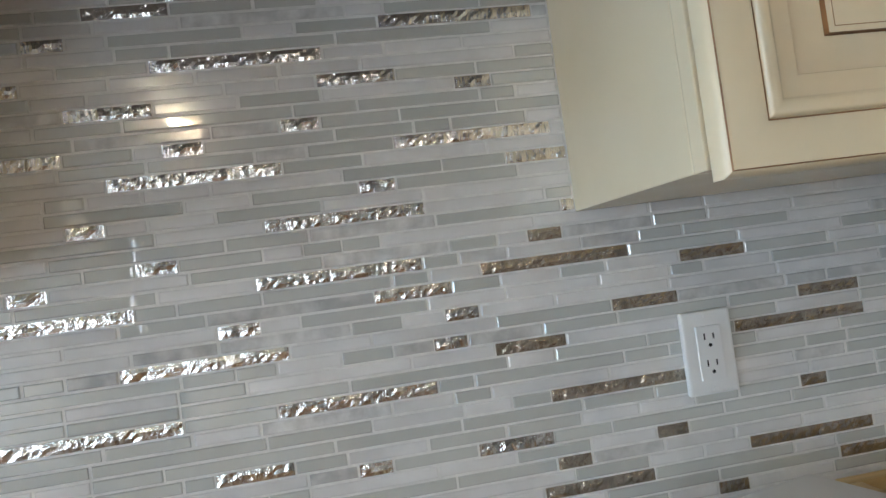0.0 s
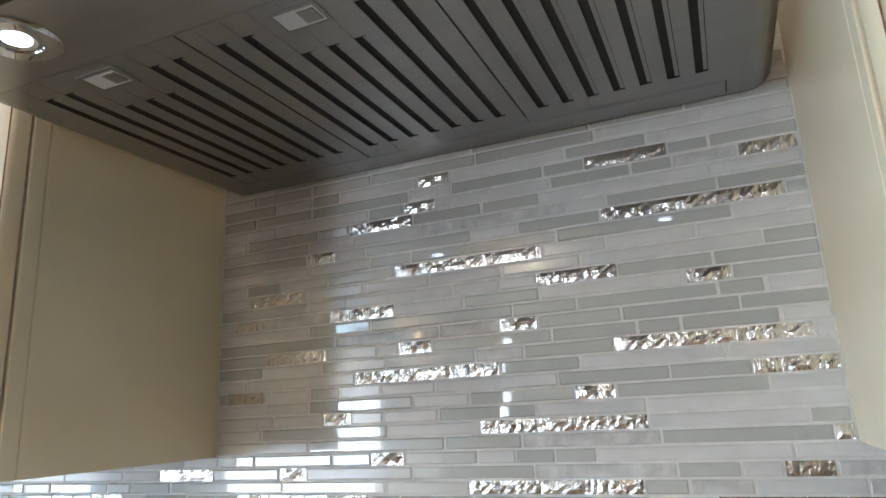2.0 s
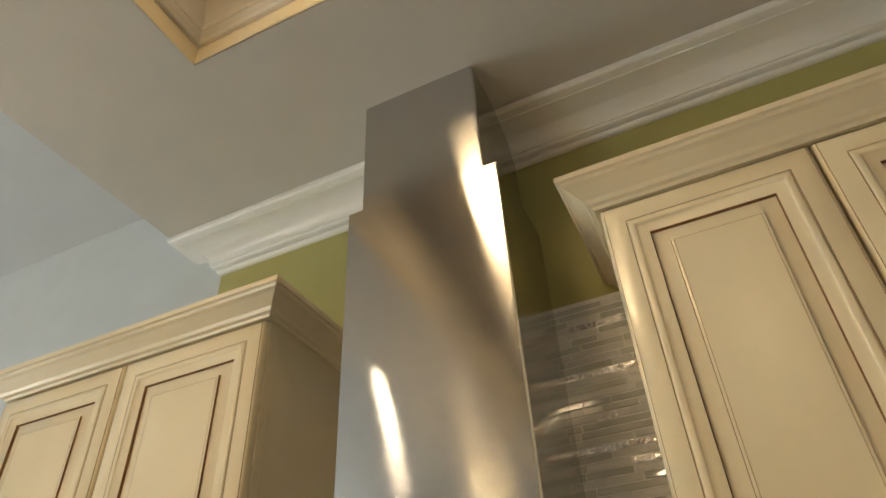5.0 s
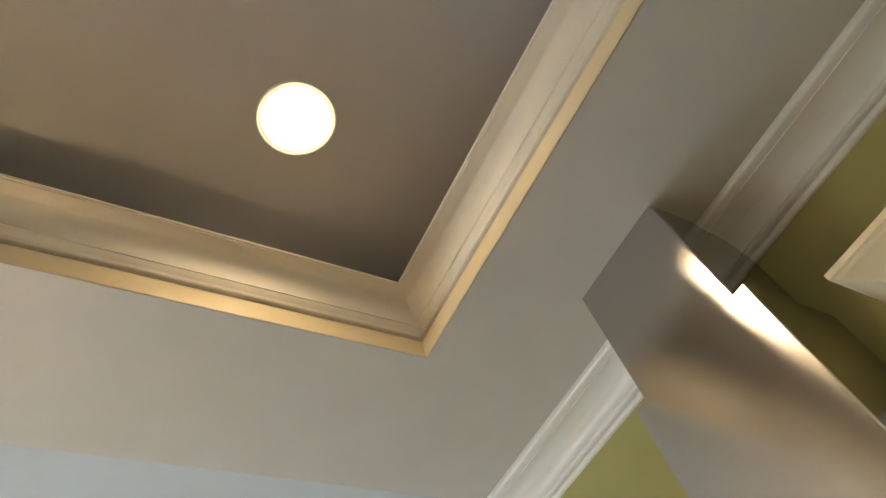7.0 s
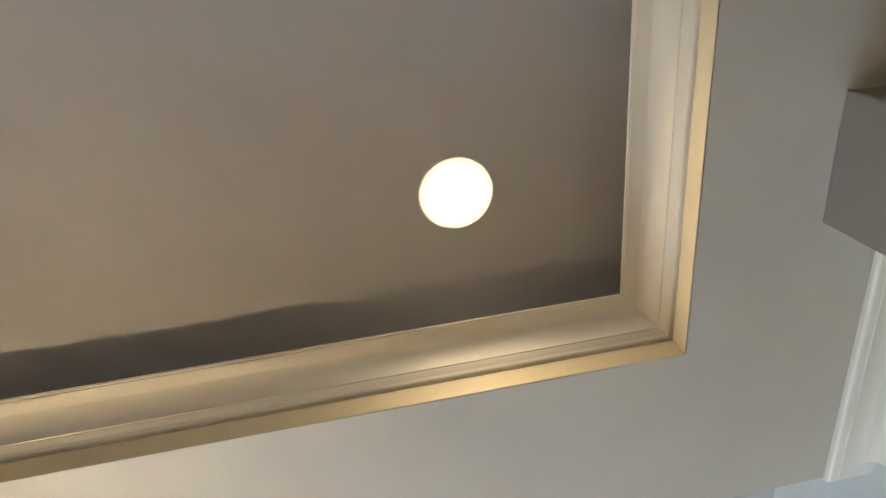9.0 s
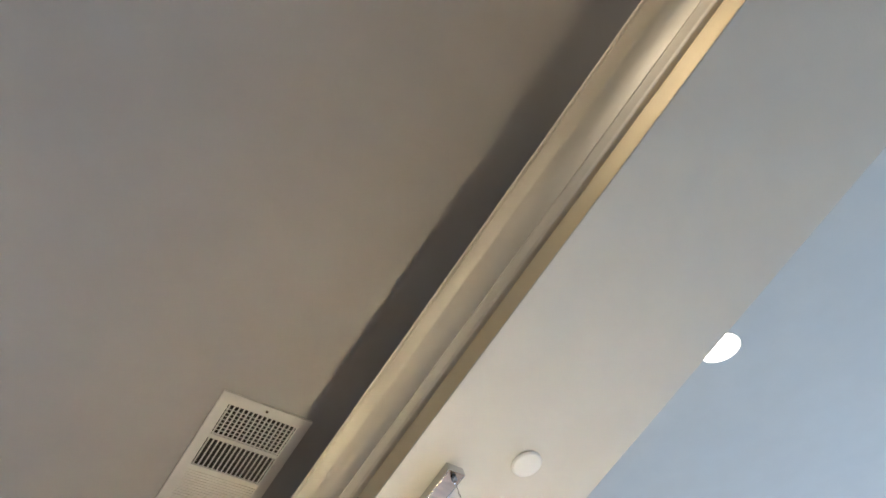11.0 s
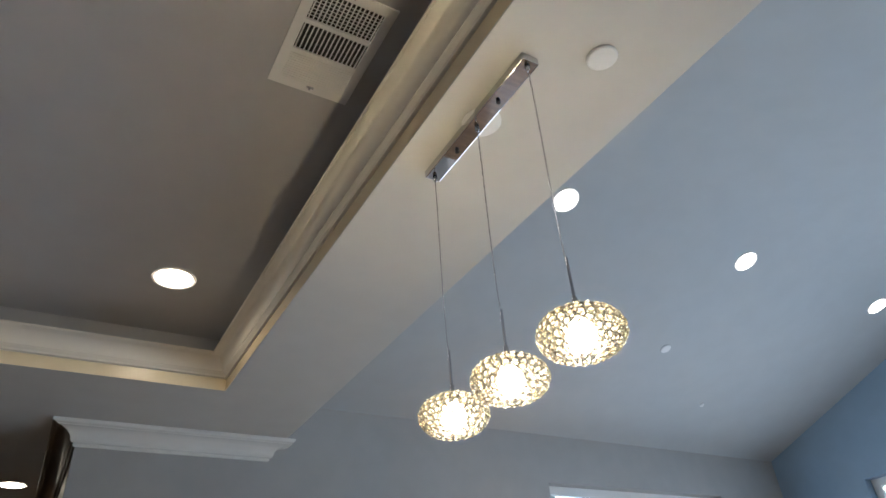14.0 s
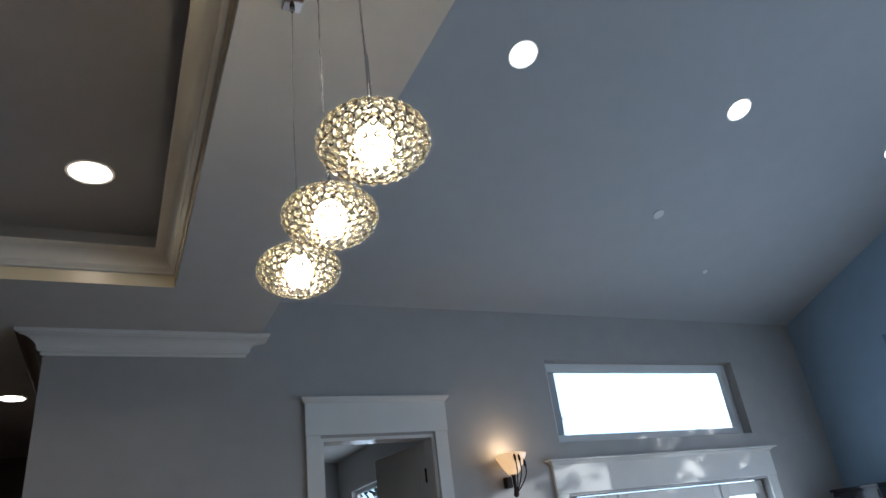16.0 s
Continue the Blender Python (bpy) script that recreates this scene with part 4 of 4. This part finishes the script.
tagged(mesh_object("backdrop", box((-45, -30.2, -0.5), (20, -30, 22)), backdrop_m), "bright hazy sky beyond the entry", "sky", kind="structure")
tagged(mesh_object("backdrop", box((-32.2, -29, -0.5), (-32, 8, 22)), backdrop_m), "bright hazy sky beyond the side windows", "sky", kind="structure")
tree((-5.2, -14.5, -0.15), 5.2, 3)
tree((-6.6, -13.2, -0.15), 4.4, 4)
tree((-9.6, -2.2, -0.15), 4.8, 5)
tree((-11.8, -1.0, -0.15), 5.3, 8)
tree((-9.6, -6.1, -0.15), 2.2, 6)

# ---- mosaic of glass, marble and foil strips ----
PITCH, ROW0, FACE = 0.0164, 1.382, -0.0105      # row height, height of row 0's middle, front of the tiles
grout = part("grout", box((-GAP, -0.0092, 0.913), (GAP, -0.0005, 2.433)), GROUT, bpy.data.objects["wall_north"], "pale grey grout bed")
grout3 = part("grout", box((-1.25, -0.0092, 0.913), (-GAP - 0.0005, -0.0005, 1.371)), GROUT, bpy.data.objects["wall_north"], "pale grey grout bed")
grout2 = part("grout", box((GAP + 0.0005, -0.0092, 0.913), (1.9, -0.0005, 1.371)), GROUT, bpy.data.objects["wall_north"], "pale grey grout bed")
# foil strips: row, start and end in centimetres from the middle of the hood
FOILS_TOP = [(20, -6.2, -1.7), (18, -8.3, -3.8), (17, -16.6, -7.1), (15, -23.3, -18.7), (13, -10.0, 9.6), (12, -32.7, -24.0), (10, -35.4, -30.4), (10, -19.7, -10.1), (8, 3.7, 8.4),
             (19, 15.5, 24.8), (18, 32.0, 37.8), (15, 16.7, 35.9), (11, 8.6, 17.9), (10, 25.0, 29.6), (6, 16.7, 36.2), (4, 30.1, 37.9)]
FOILS_MID = [(7, -9.6, -5.1), (7, -29.7, -20.3), (5, -16.0, 3.4), (4, -36.4, -30.3), (3, 11.9, 16.4), (2, -20.8, -16.6), (1, 0.6, 19.4), (0, 36.3, 38.0), (-1, -13.9, -9.4), (-2, -27.5, -23.3),
             (-2, 31.5, 35.9), (-3, -1.1, 18.2), (-4, 25.2, 44.1), (-5, 12.1, 21.4), (-4, -34.1, -14.6), (-6, -6.0, -1.2), (-7, 20.1, 24.4), (-8, -16.9, 1.7), (-9, 18.4, 22.5), (-10, 25.7, 34.6)]
FOILS_LOW = [(-8, 41.0, 49.8), (-5, 50.8, 59.8), (-9, 66.4, 75.2), (-11, 56.9, 75.4), (-12, -0.4, 18.2), (-12, -36.0, -10.8), (-2, -48.0, -38.4), (-4, -61.0, -55.0), (-6, -50.0, -45.5), (-7, -72.0, -53.0), (-10, -47.0, -38.0), (-13, -66.0, -47.0), (-14, 31.8, 49.5), (-16, -8.1, 0.7), (-17, 22.1, 31.4), (-17, 7.8, 11.8),
             (-16, 64.9, 68.7), (-18, 44.6, 48.8), (-19, 31.4, 35.9), (-20, 56.8, 74.3), (-21, 29.4, 43.6), (-22, 69.0, 76.1), (-23, 51.6, 55.9)]
foils = {}
for r, a, b in FOILS_TOP + FOILS_MID + FOILS_LOW:
    foils.setdefault(r, []).append((a / 100, b / 100))
for r, a, b in ((60, 0.22, 0.37), (53, 0.19, 0.375), (47, 0.244, 0.289), (43, 0.19, 0.37), (41, 0.295, 0.36), (35, 0.286, 0.37), (31, 0.31, 0.375), (27, 0.25, 0.37), (51, -0.33, -0.22), (42, -0.36, -0.2), (34, -0.3, -0.22)):
    foils.setdefault(r, []).append((a, b))
KINDS = (TGLASS, TMARBLE, TSTONE, FOIL, DARKFOIL)


def strip(length, kind, rnd):
    """Vertices and faces of one strip, its front bevelled; foil strips have a crumpled front."""
    hx, hz, b = length / 2, PITCH / 2 - 0.0010, 0.0018
    deep = 0.004
    if kind >= 3:
        n = max(3, int(length / 0.006))
        vs, fs = [], []
        for i in range(n + 1):
            x = -hx + 2 * hx * i / n
            for j in range(4):
                z = -hz + 2 * hz * j / 3
                edge = i in (0, n) or j in (0, 3)
                vs.append((x, 0.0004 if edge else rnd.uniform(-0.0013, 0.0008), z))
        for i in range(n):
            for j in range(3):
                fs.append((4 * i + j, 4 * i + j + 1, 4 * i + j + 5, 4 * i + j + 4))
        k = len(vs)
        vs += [(-hx, deep, -hz), (hx, deep, -hz), (hx, deep, hz), (-hx, deep, hz)]
        fs += [(0, 4 * n, k + 1, k), (3, k + 3, k + 2, 4 * n + 3), (0, k, k + 3, 3), (4 * n, 4 * n + 3, k + 2, k + 1)]
        return vs, fs
    vs = [(sx * hx, y, sz * hz) for y in (deep, b) for sx, sz in ((-1, -1), (1, -1), (1, 1), (-1, 1))]
    vs += [(sx * (hx - b), 0, sz * (hz - b)) for sx, sz in ((-1, -1), (1, -1), (1, 1), (-1, 1))]
    fs = [(i, (i + 1) % 4, 4 + (i + 1) % 4, 4 + i) for i in range(4)]
    fs += [(4 + i, 4 + (i + 1) % 4, 8 + (i + 1) % 4, 8 + i) for i in range(4)] + [(8, 9, 10, 11)]
    return vs, fs


rng, tilt_rng = random.Random(11), random.Random(5)
cache, stuff_v, stuff_f, stuff_m = {}, [], [], []
wall = bpy.data.objects["wall_north"]
pieces_made = 0


def lay(x0, x1, row, kind, own):
    """Lay one strip between x0 and x1 with its joint."""
    global pieces_made
    z = ROW0 + PITCH * row
    length = round((x1 - x0 - 0.0020) * 500) / 500
    if length < 0.004:
        return
    at = ((x0 + x1) / 2, FACE + rng.uniform(-0.0004, 0.0004), z)
    if own and pieces_made < 300:
        key = (length, kind)
        if key not in cache:
            vs, fs = strip(length, kind, rng)
            me = bpy.data.meshes.new("tile")
            me.from_pydata(vs, [], fs)
            me.materials.append(KINDS[kind])
            me.update()
            cache[key] = me
        ob = new("tile", cache[key])
        ob.location = at
        ob.rotation_euler = (tilt_rng.uniform(-0.008, 0.008), 0, tilt_rng.uniform(-0.005, 0.005))
        ob.parent = wall
        pieces_made += 1
    else:
        vs, fs = strip(length, kind, rng)
        k = len(stuff_v)
        stuff_v.extend([(v[0] + at[0], v[1] + at[1], v[2] + at[2]) for v in vs])
        stuff_f.extend([tuple(i + k for i in f) for f in fs])
        stuff_m.extend([kind] * len(fs))


def fill(a, b, row, own):
    x = a
    while x < b - 1e-4:
        length = rng.choice((0.045, 0.06, 0.075, 0.095, 0.095, 0.12, 0.15, 0.15, 0.19))
        if b - x - length < 0.03:
            length = b - x if b - x < 0.2 else (b - x) / 2
        u = rng.random()
        kind = 0 if u < 0.56 else 1 if u < 0.93 else 2
        lay(x, min(b, x + length), row, kind, own)
        x += length


for row in range(-28, 64):
    z = ROW0 + PITCH * row
    right = GAP - 0.001 if z > 1.372 - 0.006 else 1.88
    own = -4 <= row <= 23
    x = -GAP + 0.001 if z > 1.372 - 0.006 else -1.24
    for a, b in sorted(foils.get(row, [])):
        if a > x + 0.004:
            fill(x, a, row, own)
        # foil strips right of 0.24 m and below row 0 take the darker, browner foil
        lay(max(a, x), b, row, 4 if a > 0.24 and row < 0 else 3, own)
        x = b
    if x < right - 0.004:
        fill(x, right, row, own)
me = bpy.data.meshes.new("tile_rest")
me.from_pydata(stuff_v, [], stuff_f)
for m in KINDS:
    me.materials.append(m)
me.polygons.foreach_set("material_index", stuff_m)
me.update()
rest = new("tile_rest", me)
rest.parent = wall
tagged(rest, "glass and marble mosaic strips further off", kind="stuff")
